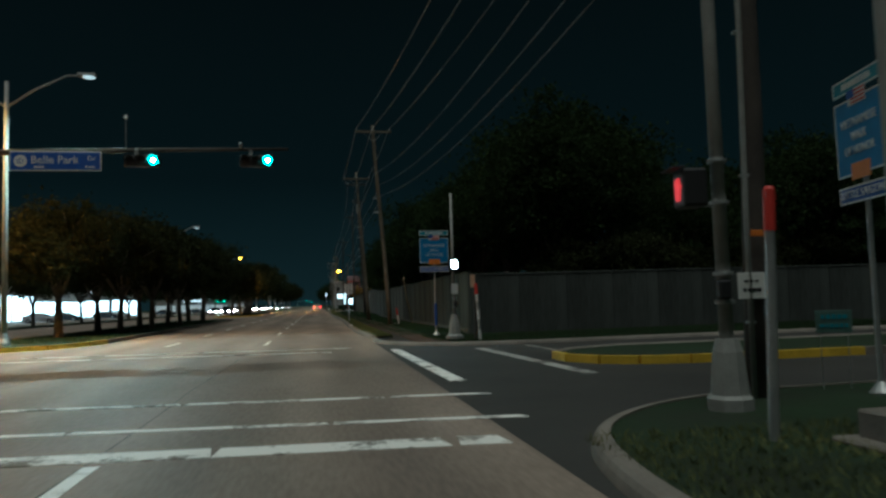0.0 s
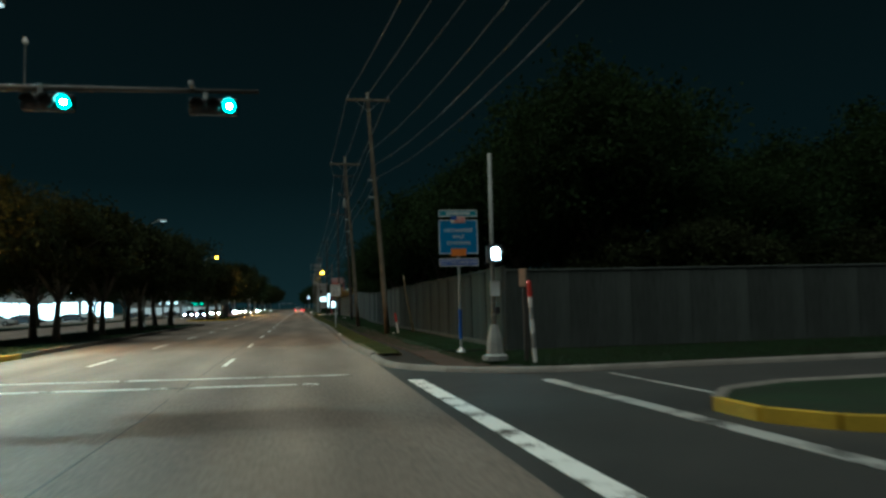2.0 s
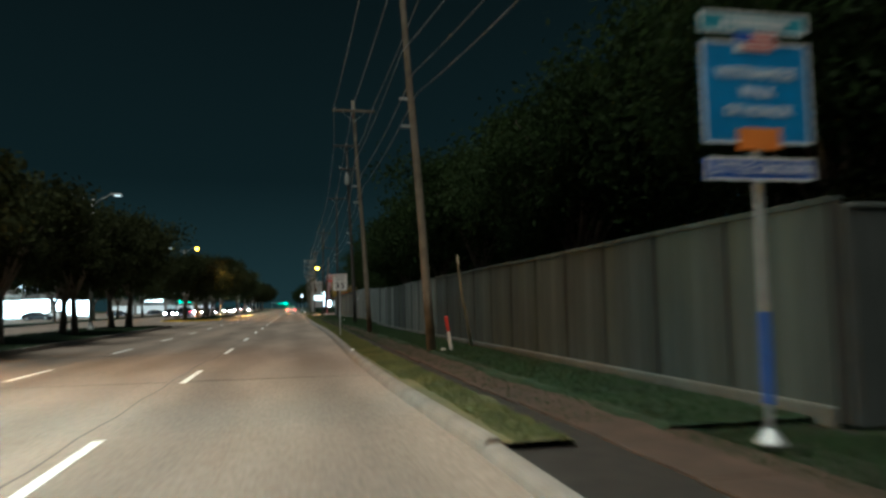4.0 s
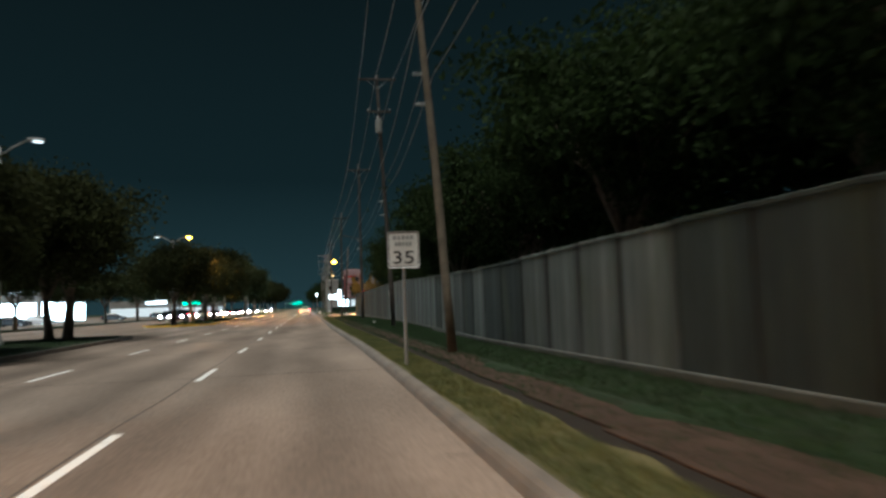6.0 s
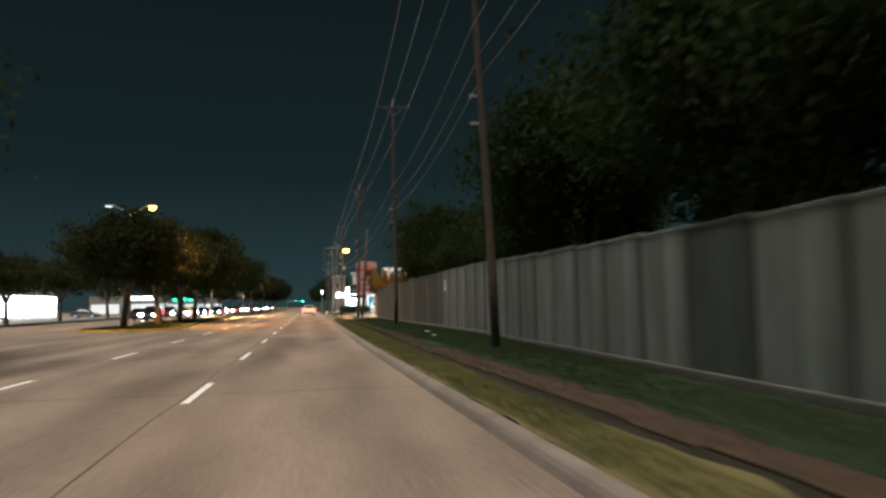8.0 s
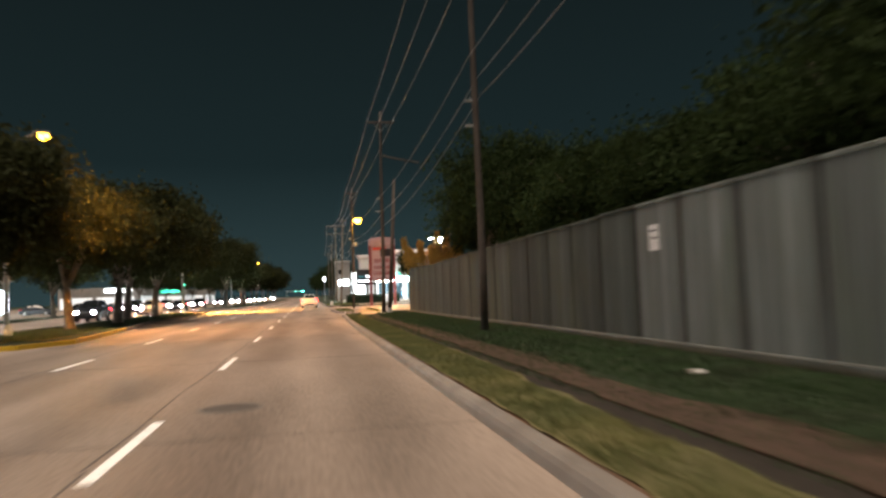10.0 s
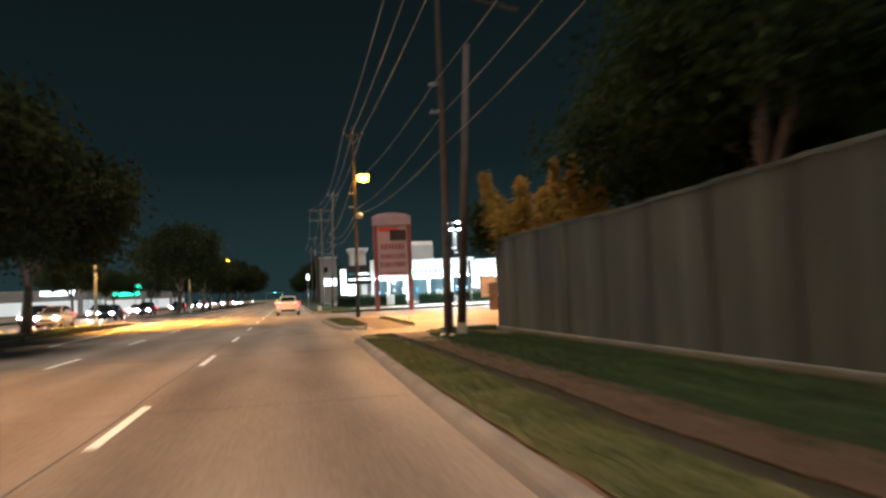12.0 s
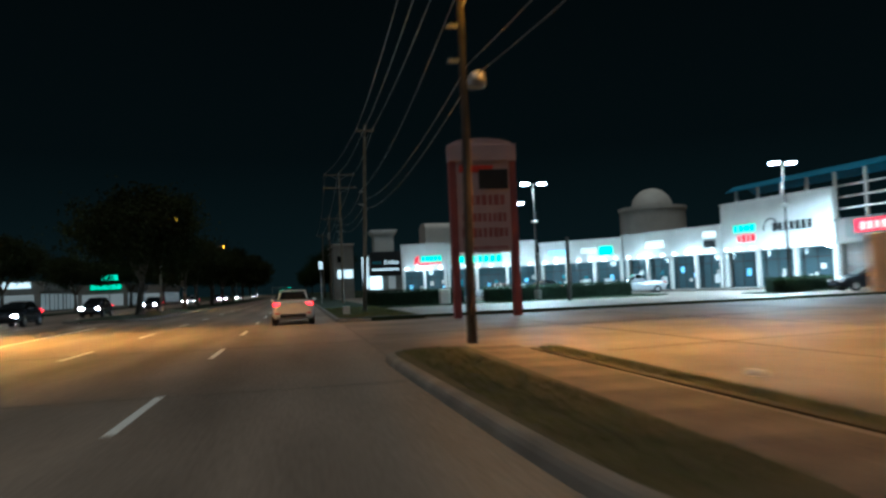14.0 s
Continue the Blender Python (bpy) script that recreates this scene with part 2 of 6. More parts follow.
def lane_wear(m):
    """Darker oil bands between the paler wheel tracks of each lane, along y."""
    nt = m.node_tree
    b = nt.nodes["Principled BSDF"]
    src = b.inputs["Base Color"].links[0].from_socket
    tc, sep = nt.nodes.new("ShaderNodeTexCoord"), nt.nodes.new("ShaderNodeSeparateXYZ")
    nz = nt.nodes.new("ShaderNodeTexNoise")
    nz.inputs["Scale"].default_value, nz.inputs["Detail"].default_value = 0.35, 4
    nt.links.new(tc.outputs["Object"], sep.inputs[0])
    nt.links.new(tc.outputs["Object"], nz.inputs["Vector"])
    wob = nt.nodes.new("ShaderNodeMath")
    wob.operation, wob.inputs[1].default_value = "MULTIPLY_ADD", 0.9
    nt.links.new(nz.outputs["Fac"], wob.inputs[0])
    nt.links.new(sep.outputs["X"], wob.inputs[2])
    ph = nt.nodes.new("ShaderNodeMath")
    ph.operation, ph.inputs[1].default_value, ph.inputs[2].default_value = "MULTIPLY_ADD", 2 * math.pi / 1.83, 0.4
    nt.links.new(wob.outputs[0], ph.inputs[0])
    sn = nt.nodes.new("ShaderNodeMath")
    sn.operation = "SINE"
    nt.links.new(ph.outputs[0], sn.inputs[0])
    mr = nt.nodes.new("ShaderNodeMapRange")
    mr.inputs["From Min"].default_value, mr.inputs["From Max"].default_value = -1, 1
    mr.inputs["To Min"].default_value, mr.inputs["To Max"].default_value = 0.80, 1.06
    nt.links.new(sn.outputs[0], mr.inputs["Value"])
    mul = nt.nodes.new("ShaderNodeVectorMath")
    mul.operation = "SCALE"
    nt.links.new(src, mul.inputs[0])
    nt.links.new(mr.outputs["Result"], mul.inputs["Scale"])
    nt.links.new(mul.outputs[0], b.inputs["Base Color"])


lane_wear(M["asphalt"])


def joint_stains(m, width):
    """Dark run-off beside the joints of a panel of that width, broken up by streaks, and mossy blotches."""
    nt = m.node_tree
    b = nt.nodes["Principled BSDF"]
    src = b.inputs["Base Color"].links[0].from_socket
    tc, sep, info = (nt.nodes.new(k) for k in ("ShaderNodeTexCoord", "ShaderNodeSeparateXYZ", "ShaderNodeObjectInfo"))
    nt.links.new(tc.outputs["Object"], sep.inputs[0])
    shift = nt.nodes.new("ShaderNodeVectorMath")
    shift.operation = "MULTIPLY_ADD"
    shift.inputs[1].default_value = (37, 37, 37)
    nt.links.new(info.outputs["Random"], shift.inputs[0])
    nt.links.new(tc.outputs["Object"], shift.inputs[2])

    def math_node(kind, a, c):
        n = nt.nodes.new("ShaderNodeMath")
        n.operation = kind
        for sock, v in zip(n.inputs, (a, c)):
            if isinstance(v, (int, float)):
                sock.default_value = v
            else:
                nt.links.new(v, sock)
        return n.outputs[0]

    def noise_node(scale, stretch):
        mp, n = nt.nodes.new("ShaderNodeMapping"), nt.nodes.new("ShaderNodeTexNoise")
        mp.inputs["Scale"].default_value = stretch
        n.inputs["Scale"].default_value, n.inputs["Detail"].default_value = scale, 5
        nt.links.new(shift.outputs[0], mp.inputs["Vector"])
        nt.links.new(mp.outputs["Vector"], n.inputs["Vector"])
        return n.outputs["Fac"]

    def span(v, lo, hi, to_lo, to_hi):
        n = nt.nodes.new("ShaderNodeMapRange")
        n.inputs["From Min"].default_value, n.inputs["From Max"].default_value = lo, hi
        n.inputs["To Min"].default_value, n.inputs["To Max"].default_value = to_lo, to_hi
        nt.links.new(v, n.inputs["Value"])
        return n.outputs["Result"]

    edge = span(math_node("ABSOLUTE", math_node("SUBTRACT", sep.outputs["X"], width / 2), 0), width * 0.415, width * 0.5, 0, 1)
    streak = span(noise_node(5.0, (1, 1, 0.12)), 0.38, 0.62, 0.15, 1.0)
    run = span(noise_node(9.0, (1, 1, 0.06)), 0.54, 0.70, 0.0, 0.38)
    moss = span(noise_node(1.1, (1, 1, 0.7)), 0.50, 0.72, 0.0, 0.7)
    dark = math_node("MAXIMUM", math_node("MULTIPLY", edge, streak), run)
    for fac, tint in ((dark, (0.020, 0.020, 0.017, 1)), (moss, (0.085, 0.105, 0.062, 1))):
        mx = nt.nodes.new("ShaderNodeMix")
        mx.data_type = "RGBA"
        nt.links.new(math_node("MULTIPLY", fac, 0.8), mx.inputs["Factor"])
        nt.links.new(src, mx.inputs[6])
        mx.inputs[7].default_value = tint
        src = mx.outputs[2]
    nt.links.new(src, b.inputs["Base Color"])


def thin_leaf(m):
    """Lets part of the light through a leaf."""
    nt = m.node_tree
    b = nt.nodes["Principled BSDF"]
    tr_, mix = nt.nodes.new("ShaderNodeBsdfTranslucent"), nt.nodes.new("ShaderNodeMixShader")
    nt.links.new(b.inputs["Base Color"].links[0].from_socket, tr_.inputs["Color"])
    mix.inputs["Fac"].default_value = 0.45
    nt.links.new(b.outputs[0], mix.inputs[1])
    nt.links.new(tr_.outputs[0], mix.inputs[2])
    nt.links.new(mix.outputs[0], nt.nodes["Material Output"].inputs["Surface"])


for leaf_name in ("leaf", "leaf2", "leafy", "hedge"):
    thin_leaf(M[leaf_name])
joint_stains(M["wall"], 1.79)
joint_stains(M["walldark"], 1.79)


# ---- mesh helpers ----
def thing(name, x, y, z, label, category, rz=0.0, group="", kind=""):
    ob = new(name)
    ob.matrix_basis = pose(x, y, z, 0, 0, rz)
    ob.empty_display_size = 0.2
    return tagged(ob, label, category, group, kind)


def mesh_of(bm, name, material, smooth=False):
    me = bpy.data.meshes.new(name)
    bmesh.ops.recalc_face_normals(bm, faces=bm.faces)
    bm.to_mesh(me)
    bm.free()
    if smooth:
        me.polygons.foreach_set("use_smooth", [True] * len(me.polygons))
    me.materials.append(material)
    return me


def part(name, bm, material, parent=None, label="", smooth=False):
    me = bm if isinstance(bm, bpy.types.Mesh) else mesh_of(bm, name, material, smooth)
    ob = new(name, me)
    ob.parent = parent
    return tagged(ob, label)


def structure(name, bm, material, label, category, smooth=False):
    if len(bm.verts):
        ob = part(name, bm, material, None, label, smooth)
    else:
        bm.free()
        ob = tagged(new(name), label)
    return tagged(ob, "", category, "", "structure")


def box(c, s, bevel=0.0, bm=None, rz=0.0, segs=1):
    """A box with centre c and size s, edges bevelled."""
    own = bmesh.new()
    bmesh.ops.create_cube(own, size=1, matrix=Matrix.Diagonal((*s, 1)))
    if bevel:
        bmesh.ops.bevel(own, geom=own.edges[:], offset=bevel, segments=segs, affect="EDGES", profile=0.5)
    bmesh.ops.transform(own, matrix=Matrix.Translation(c) @ pose(0, 0, 0, 0, 0, rz), verts=own.verts)
    return merge(bm, own)


def merge(bm, own):
    if bm is None:
        return own
    tmp = bpy.data.meshes.new("tmp")
    own.to_mesh(tmp)
    own.free()
    bm.from_mesh(tmp)
    bpy.data.meshes.remove(tmp)
    return bm


def tube(points, radii, n=8, bm=None, caps=True):
    """A tube along points with a radius at each."""
    bm = bm or bmesh.new()
    pts = [Vector(p) for p in points]
    if isinstance(radii, (int, float)):
        radii = [radii] * len(pts)
    rings = []
    for i, p in enumerate(pts):
        d = (pts[min(i + 1, len(pts) - 1)] - pts[max(i - 1, 0)]).normalized()
        u = d.cross(Vector((0, 0, 1)) if abs(d.z) < 0.9 else Vector((1, 0, 0))).normalized()
        v = d.cross(u)
        rings.append([bm.verts.new(p + (u * math.cos(a) + v * math.sin(a)) * radii[i]) for a in (2 * math.pi * k / n for k in range(n))])
    for a, b in zip(rings, rings[1:]):
        for k in range(n):
            bm.faces.new((a[k], a[(k + 1) % n], b[(k + 1) % n], b[k]))
    if caps:
        bm.faces.new(rings[0])
        bm.faces.new(rings[-1][::-1])
    return bm


def lathe(profile, n=16, bm=None, at=(0, 0, 0)):
    """A turned shape about z from (radius, height) pairs."""
    bm = bm or bmesh.new()
    rings = [[bm.verts.new((at[0] + r * math.cos(2 * math.pi * k / n), at[1] + r * math.sin(2 * math.pi * k / n), at[2] + h)) for k in range(n)] for r, h in profile]
    for a, b in zip(rings, rings[1:]):
        for k in range(n):
            bm.faces.new((a[k], a[(k + 1) % n], b[(k + 1) % n], b[k]))
    bm.faces.new(rings[0][::-1])
    bm.faces.new(rings[-1])
    return bm


def slab(outline, z0, z1, bm=None):
    """A prism over a plan outline."""
    bm = bm or bmesh.new()
    lo = [bm.verts.new((x, y, z0)) for x, y in outline]
    hi = [bm.verts.new((x, y, z1)) for x, y in outline]
    bm.faces.new(lo[::-1])
    bm.faces.new(hi)
    n = len(lo)
    for i in range(n):
        bm.faces.new((lo[i], lo[(i + 1) % n], hi[(i + 1) % n], hi[i]))
    return bm


def sweep(path, profile, bm=None, closed=False):
    """Sweep a profile (offset to the right of the way, height) along a plan path."""
    bm = bm or bmesh.new()
    pts = [Vector((x, y, 0)) for x, y in path]
    n, rings = len(pts), []
    for i, p in enumerate(pts):
        a = pts[(i - 1) % n] if closed or i else p
        b = pts[(i + 1) % n] if closed or i < n - 1 else p
        d = (b - a).normalized()
        r = Vector((d.y, -d.x, 0))
        rings.append([bm.verts.new(p + r * o + Vector((0, 0, h))) for o, h in profile])
    m = len(profile)
    for i in range(n if closed else n - 1):
        a, b = rings[i], rings[(i + 1) % n]
        for k in range(m):
            bm.faces.new((a[k], a[(k + 1) % m], b[(k + 1) % m], b[k]))
    if not closed:
        bm.faces.new(rings[0])
        bm.faces.new(rings[-1][::-1])
    return bm


def arc(cx, cy, r, a0, a1, n=8):
    return [(cx + r * math.cos(radians(a0 + (a1 - a0) * i / n)), cy + r * math.sin(radians(a0 + (a1 - a0) * i / n))) for i in range(n + 1)]


def letters(text, height, material, parent, x, y, z, name="lettering", rz=0.0, width=None):
    """Flat raised letters standing upright, facing -y, centred on x."""
    cu = bpy.data.curves.new("letters", "FONT")
    cu.body, cu.size, cu.align_x, cu.align_y, cu.extrude = text, height * 1.38, "CENTER", "CENTER", 0.004
    cu.resolution_u = 2
    tmp = bpy.data.objects.new("letters", cu)
    scene.collection.objects.link(tmp)
    bpy.context.view_layer.update()
    me = bpy.data.meshes.new_from_object(tmp.evaluated_get(bpy.context.evaluated_depsgraph_get()))
    wide = max(tmp.dimensions.x, 0.01)
    bpy.data.objects.remove(tmp)
    me.materials.clear()
    me.materials.append(material)
    ob = new(name, me)
    ob.parent = parent
    k = (width / wide) if width else 1
    ob.matrix_basis = pose(x, y, z, 90, 0, rz) @ Matrix.Diagonal((k, 1, 1, 1))
    return ob


def bars(parent, material, cx, y, cz, width, height, n, rng, name="lettering"):
    """A line of writing too blurred to read: plain bars, each a piece of its own."""
    gap = width / n
    for i in range(n):
        part(name, box((cx - width / 2 + gap * (i + 0.5), y, cz), (gap * rng.uniform(0.55, 0.85), 0.008, height * rng.uniform(0.85, 1.0))), material, parent)


# ---- ground, road, kerbs ----
rng = random.Random(7)
bm = bmesh.new()
bmesh.ops.create_grid(bm, x_segments=8, y_segments=8, size=1500)
bmesh.ops.translate(bm, vec=(0, 300, -0.08), verts=bm.verts)
structure("ground", bm, M["grassbed"], "dark flat ground reaching the horizon", "ground")
bm = bmesh.new()
ring = arc(0, 300, 1400, -20, 200, 60)
lo = [bm.verts.new((x, y, -30)) for x, y in ring]
hi = [bm.verts.new((x, y, 870)) for x, y in ring]
for k in range(60):
    bm.faces.new((lo[k], lo[k + 1], hi[k + 1], hi[k]))
structure("backdrop", bm, M["skyglow"], "dark night sky with a faint teal city glow", "sky")
structure("road", slab([(-26.2, -80), (2.1, -80), (2.1, 700), (-26.2, 700)], -0.06, 0.0), M["asphalt"], "worn grey concrete boulevard with tar seams", "road")
structure("cross_street", slab([(2.1, 0), (90, 0), (90, 21.5), (6.2, 21.5), (6.2, 25.6), (2.1, 25.6)], -0.07, -0.004), M["crossroad"], "dark asphalt side street crossing the boulevard", "road")
structure("cross_street_far", slab([(-120, 9), (-26.2, 9), (-26.2, 21.5), (-120, 21.5)], -0.07, -0.004), M["crossroad"], "dark asphalt side street beyond the boulevard", "road")
structure("parking_lot_left", slab([(-120, 26), (-29.5, 26), (-29.5, 420), (-120, 420)], -0.06, 0.06), M["lot"], "pale concrete car park in front of shops", "pavement")
structure("parking_lot", slab([(2.1, 128.6), (3.5, 127), (6.0, 127), (70, 127), (70, 262), (6.0, 262), (6.0, 167.5), (2.1, 167.5)], -0.06, 0.006), M["lot"], "pale concrete shopping centre car park", "pavement")

seams = structure("road_seam", bmesh.new(), M["tar"], "black tar-filled joints between road slabs", "road")
for sx, sy0, sy1 in ((-1.86, -40, 20), (-1.9, 21, 42), (-1.78, 42, 90), (-1.82, 90, 133), (-5.5, -30, 120)):
    pts = [(sx + 0.03 * math.sin(k * 1.7), sy0 + (sy1 - sy0) * k / 24) for k in range(25)]
    part("seam", sweep(pts, [(-0.011, 0.0), (-0.011, 0.003), (0.011, 0.003), (0.011, 0.0)]), M["tar"], seams)
for k in range(14):
    y = 35.9 + 9.2 * k
    part("seam", box((-3.3, y, 0.001), (10.6, 0.016, 0.004)), M["tar"], seams)
lot_seams = structure("lot_seam", bmesh.new(), M["tar"], "dark cracked joints in the car park concrete", "pavement")
for sx0, sy0, sx1, sy1 in ((2.3, 133.4, 26, 136.6), (5.2, 128.5, 24, 131.2), (6.2, 139.5, 30, 143.5), (6.2, 148.8, 34, 152.6), (2.4, 157.2, 36, 160.5), (9.6, 131.5, 8.4, 164), (14.6, 131.5, 13.2, 168), (20.5, 133, 18.6, 172), (27, 140, 25, 178)):
    sl = math.dist((sx0, sy0), (sx1, sy1))
    pts = [(sx0 + (sx1 - sx0) * k / 30 + 0.05 * noise.noise((k * 0.7, sx0, 1)), sy0 + (sy1 - sy0) * k / 30 + 0.09 * noise.noise((k * 0.6, sy0, 4))) for k in range(31)]
    part("seam", sweep(pts, [(-0.018, 0.02), (-0.018, 0.024), (0.018, 0.024), (0.018, 0.02)]), M["tar"], lot_seams)
patch = structure("road_patch", slab([(-1.7, 35.95), (1.65, 36.1), (1.65, 47.5), (-1.7, 47.2)], 0.0, 0.004), M["asphalt"], "darker resurfaced strip of the lane", "road")


def flat(parent, outline, name, z=0.006, material="paint"):
    return part(name, slab(outline, 0.0, z), M[material], parent)


marks = structure("road_marking", bmesh.new(), M["paint"], "worn white lane dashes and crossing lines", "road marking")
dash = mesh_of(slab([(-0.06, -2.9), (0.06, -2.9), (0.06, 0), (-0.06, 0)], 0.0, 0.006), "dash", M["paint"])
for x0, y0, n in ((-1.65, 29.5, 44), (-5.3, 31.3, 44)):
    for k in range(n):
        part("dash", dash, None, marks).location = (x0, y0 + 8.99 * k, 0)


def across(x0, x1, yc, skew, half, name):
    """A painted line across the road, slightly skewed, with worn gaps."""
    x = x0
    while x < x1 - 0.2:
        w = min(rng.uniform(1.6, 3.2), x1 - x)
        a, b = x, x + w - rng.uniform(0.0, 0.10)
        j = rng.uniform(-0.02, 0.02)
        flat(marks, [(a, yc + skew * a - half + j), (b, yc + skew * b - half), (b - 0.05, yc + skew * b + half), (a + 0.04, yc + skew * a + half + j)], name, 0.006, "wornpaint")
        x += w


across(-8.6, 2.05, 7.2, -0.085, 0.22, "stop_line")
across(-8.6, 2.6, 8.62, -0.11, 0.09, "crossing_line")
across(-8.6, 2.7, 10.82, -0.12, 0.09, "crossing_line")
across(-8.8, 0.6, 21.4, -0.14, 0.10, "crossing_line")
across(-8.8, 1.4, 23.1, -0.15, 0.10, "crossing_line")
flat(marks, [(-1.84, -30), (-1.7, -30), (-1.7, 6.95), (-1.84, 6.95)], "lane_line")
flat(marks, [(-5.5, -30), (-5.36, -30), (-5.36, 7.2), (-5.5, 7.2)], "lane_line")
for xa, xb, ya, yb in ((2.52, 2.38, 12.3, 21.4), (4.95, 4.66, 12.5, 20.4)):
    for k in range(3):
        u, v = k / 3, (k + 0.97) / 3
        p = [(xa + (xb - xa) * s + d, ya + (yb - ya) * s) for s, d in ((u, -0.14), (u, 0.14), (v, 0.14), (v, -0.14))]
        flat(marks, p, "crossing_line", 0.006, "dullpaint" if p[0][0] > 3.5 else "wornpaint")
flat(marks, [(6.24, 17.45), (6.34, 17.45), (6.24, 20.9), (6.14, 20.9)], "stop_line", 0.006, "dullpaint")
flat(marks, [(-8.45, 138), (-8.3, 138), (-9.9, 176), (-10.05, 176)], "turn_lane_line")

KERB = [(0.0, -0.05), (0.0, 0.005), (0.02, 0.075), (0.045, 0.12), (0.08, 0.145), (0.12, 0.15), (0.18, 0.15), (0.18, -0.05)]


def rounded(path, times=2):
    """The path with its corners cut smooth."""
    for _ in range(times):
        cut = [path[0]]
        for (ax, ay), (bx, by) in zip(path, path[1:]):
            cut += [(ax * 0.75 + bx * 0.25, ay * 0.75 + by * 0.25), (ax * 0.25 + bx * 0.75, ay * 0.25 + by * 0.75)]
        path = cut + [path[-1]]
    return path


def kerb_run(parent, path, material, step=2.9, rise=1.0):
    """Kerb stones along a path, with open joints; rise lowers a worn kerb."""
    profile = [(a, b * rise if b > 0.01 else b) for a, b in KERB]
    acc = [path[0]]
    length = 0.0
    for p, q in zip(path, path[1:]):
        seg = math.dist(p, q)
        n = max(1, round(seg / 0.6))
        for k in range(1, n + 1):
            r = (p[0] + (q[0] - p[0]) * k / n, p[1] + (q[1] - p[1]) * k / n)
            acc.append(r)
            length += seg / n
            if length >= step:
                part("kerb_stone", sweep(acc, profile), material, parent)
                d = Vector((q[0] - p[0], q[1] - p[1])).normalized() * 0.015
                acc, length = [(r[0] + d.x, r[1] + d.y)], 0.0
    if len(acc) > 1:
        part("kerb_stone", sweep(acc, profile), material, parent)


def kerb_x(y):
    """The kerb line's x along the verge, bent to fit the camera's view."""
    return float(np.interp(y, (27.6, 33, 40, 52, 62, 84, 116, 129), (2.1, 1.94, 1.88, 2.03, 2.08, 1.87, 1.87, 2.08)))


kerb_r = structure("kerb_right", bmesh.new(), M["kerb"], "weathered concrete kerb beside the grass verge", "kerb")
stone = mesh_of(sweep([(0, 0), (0, 2.885)], KERB), "kerb_stone", M["kerb"])
for k in range(35):
    ky = 27.6 + 2.9 * k
    part("kerb_stone", stone, None, kerb_r).matrix_basis = pose(kerb_x(ky), ky, 0, 0, 0, -math.degrees(math.atan2(kerb_x(ky + 2.9) - kerb_x(ky), 2.9)))
kerb_run(kerb_r, [(60, 21.5), (6.1, 21.5)] + arc(6.1, 25.5, 4.0, 270, 180)[1:] + [(2.1, 27.59)], M["kerb"], rise=0.72)
kerb_run(kerb_r, [(2.08, 129.1), (2.06, 130.2)] + arc(3.4, 130.2, 1.34, 180, 90)[1:], M["kerb"], 1.5)
kerb_run(kerb_r, rounded([(2.12, -40), (2.15, 3.5), (2.2, 4.8), (2.5, 6.3), (3.1, 7.3), (4.2, 8.2), (6.5, 8.9), (60, 9.0)]), M["kerb"])
kerb_run(kerb_r, rounded([(3.1, 137.3), (2.6, 137.45), (2.1, 139.2), (2.02, 141.5)]) + [(1.88, 148.6)] + arc(3.2, 149.4, 1.3, 180, 90), M["kerb"], 2.0)
kerb_run(kerb_r, arc(3.4, 169.0, 1.5, 270, 180) + [(1.95, 420)], M["kerb"], 6)


def verge(name, outline, label, z=0.13, material="grassbed"):
    return structure(name, slab(outline, -0.05, z), M[material], label, "ground")


verge("verge_right", [(2.26, 27.5)] + arc(6.1, 25.5, 3.84, 180, 270) + [(60, 21.66), (60, 40), (40, 131), (7.6, 133.3), (4.9, 133.2), (4.5, 131.6), (3.4, 131.4)] + arc(3.4, 130.2, 1.2, 90, 180), "bare earth and grass between kerb and wall, shadow put into its colour", 0.045, "shadesoil")
verge("verge_near_corner", [(2.3, -40), (2.35, 4.8), (2.65, 6.25), (3.2, 7.2), (4.3, 8.05), (6.5, 8.75), (60, 8.85), (60, -40)], "dark grass at the street corner")
verge("verge_island", [(3.12, 137.4), (2.75, 137.6), (2.35, 138.6), (2.2, 141.0), (2.05, 148.6)] + arc(3.2, 149.4, 1.15, 180, 90) + [(3.72, 150.5), (3.5, 143), (3.36, 139.2)], "worn grass island between two driveways", material="islandturf")
verge("verge_island_strip", [(5.06, 139.4), (5.25, 138.9), (5.5, 139.6), (5.62, 143.5), (5.75, 150.3), (5.06, 150.3)], "thin worn grass strip behind the pavement", 0.03, "islandturf")
verge("verge_far", [(2.1, 169), (60, 169), (60, 169.2), (5.9, 169.2), (5.9, 420), (2.1, 420)], "grass strip beyond the driveway")

WALL = [(5.95, 27.6), (5.92, 38), (5.72, 60), (6.4, 75), (7.05, 90), (6.95, 104), (6.65, 116), (6.45, 131.0)]
TOPS = {27.6: 2.40, 45: 2.38, 60: 2.32, 75: 2.60, 90: 3.00, 102: 2.97, 120: 2.76, 131.0: 2.80}


def wall_at(y):
    return float(np.interp(y, [p[1] for p in WALL], [p[0] for p in WALL])), float(np.interp(y, list(TOPS), list(TOPS.values())))


def walk_x(y):
    """The pavement's line, which swings gently along the verge."""
    return float(np.interp(y, (27.6, 40, 54, 66, 84, 95, 110, 130), (3.42, 3.38, 3.52, 3.55, 3.38, 3.62, 3.60, 3.55)))


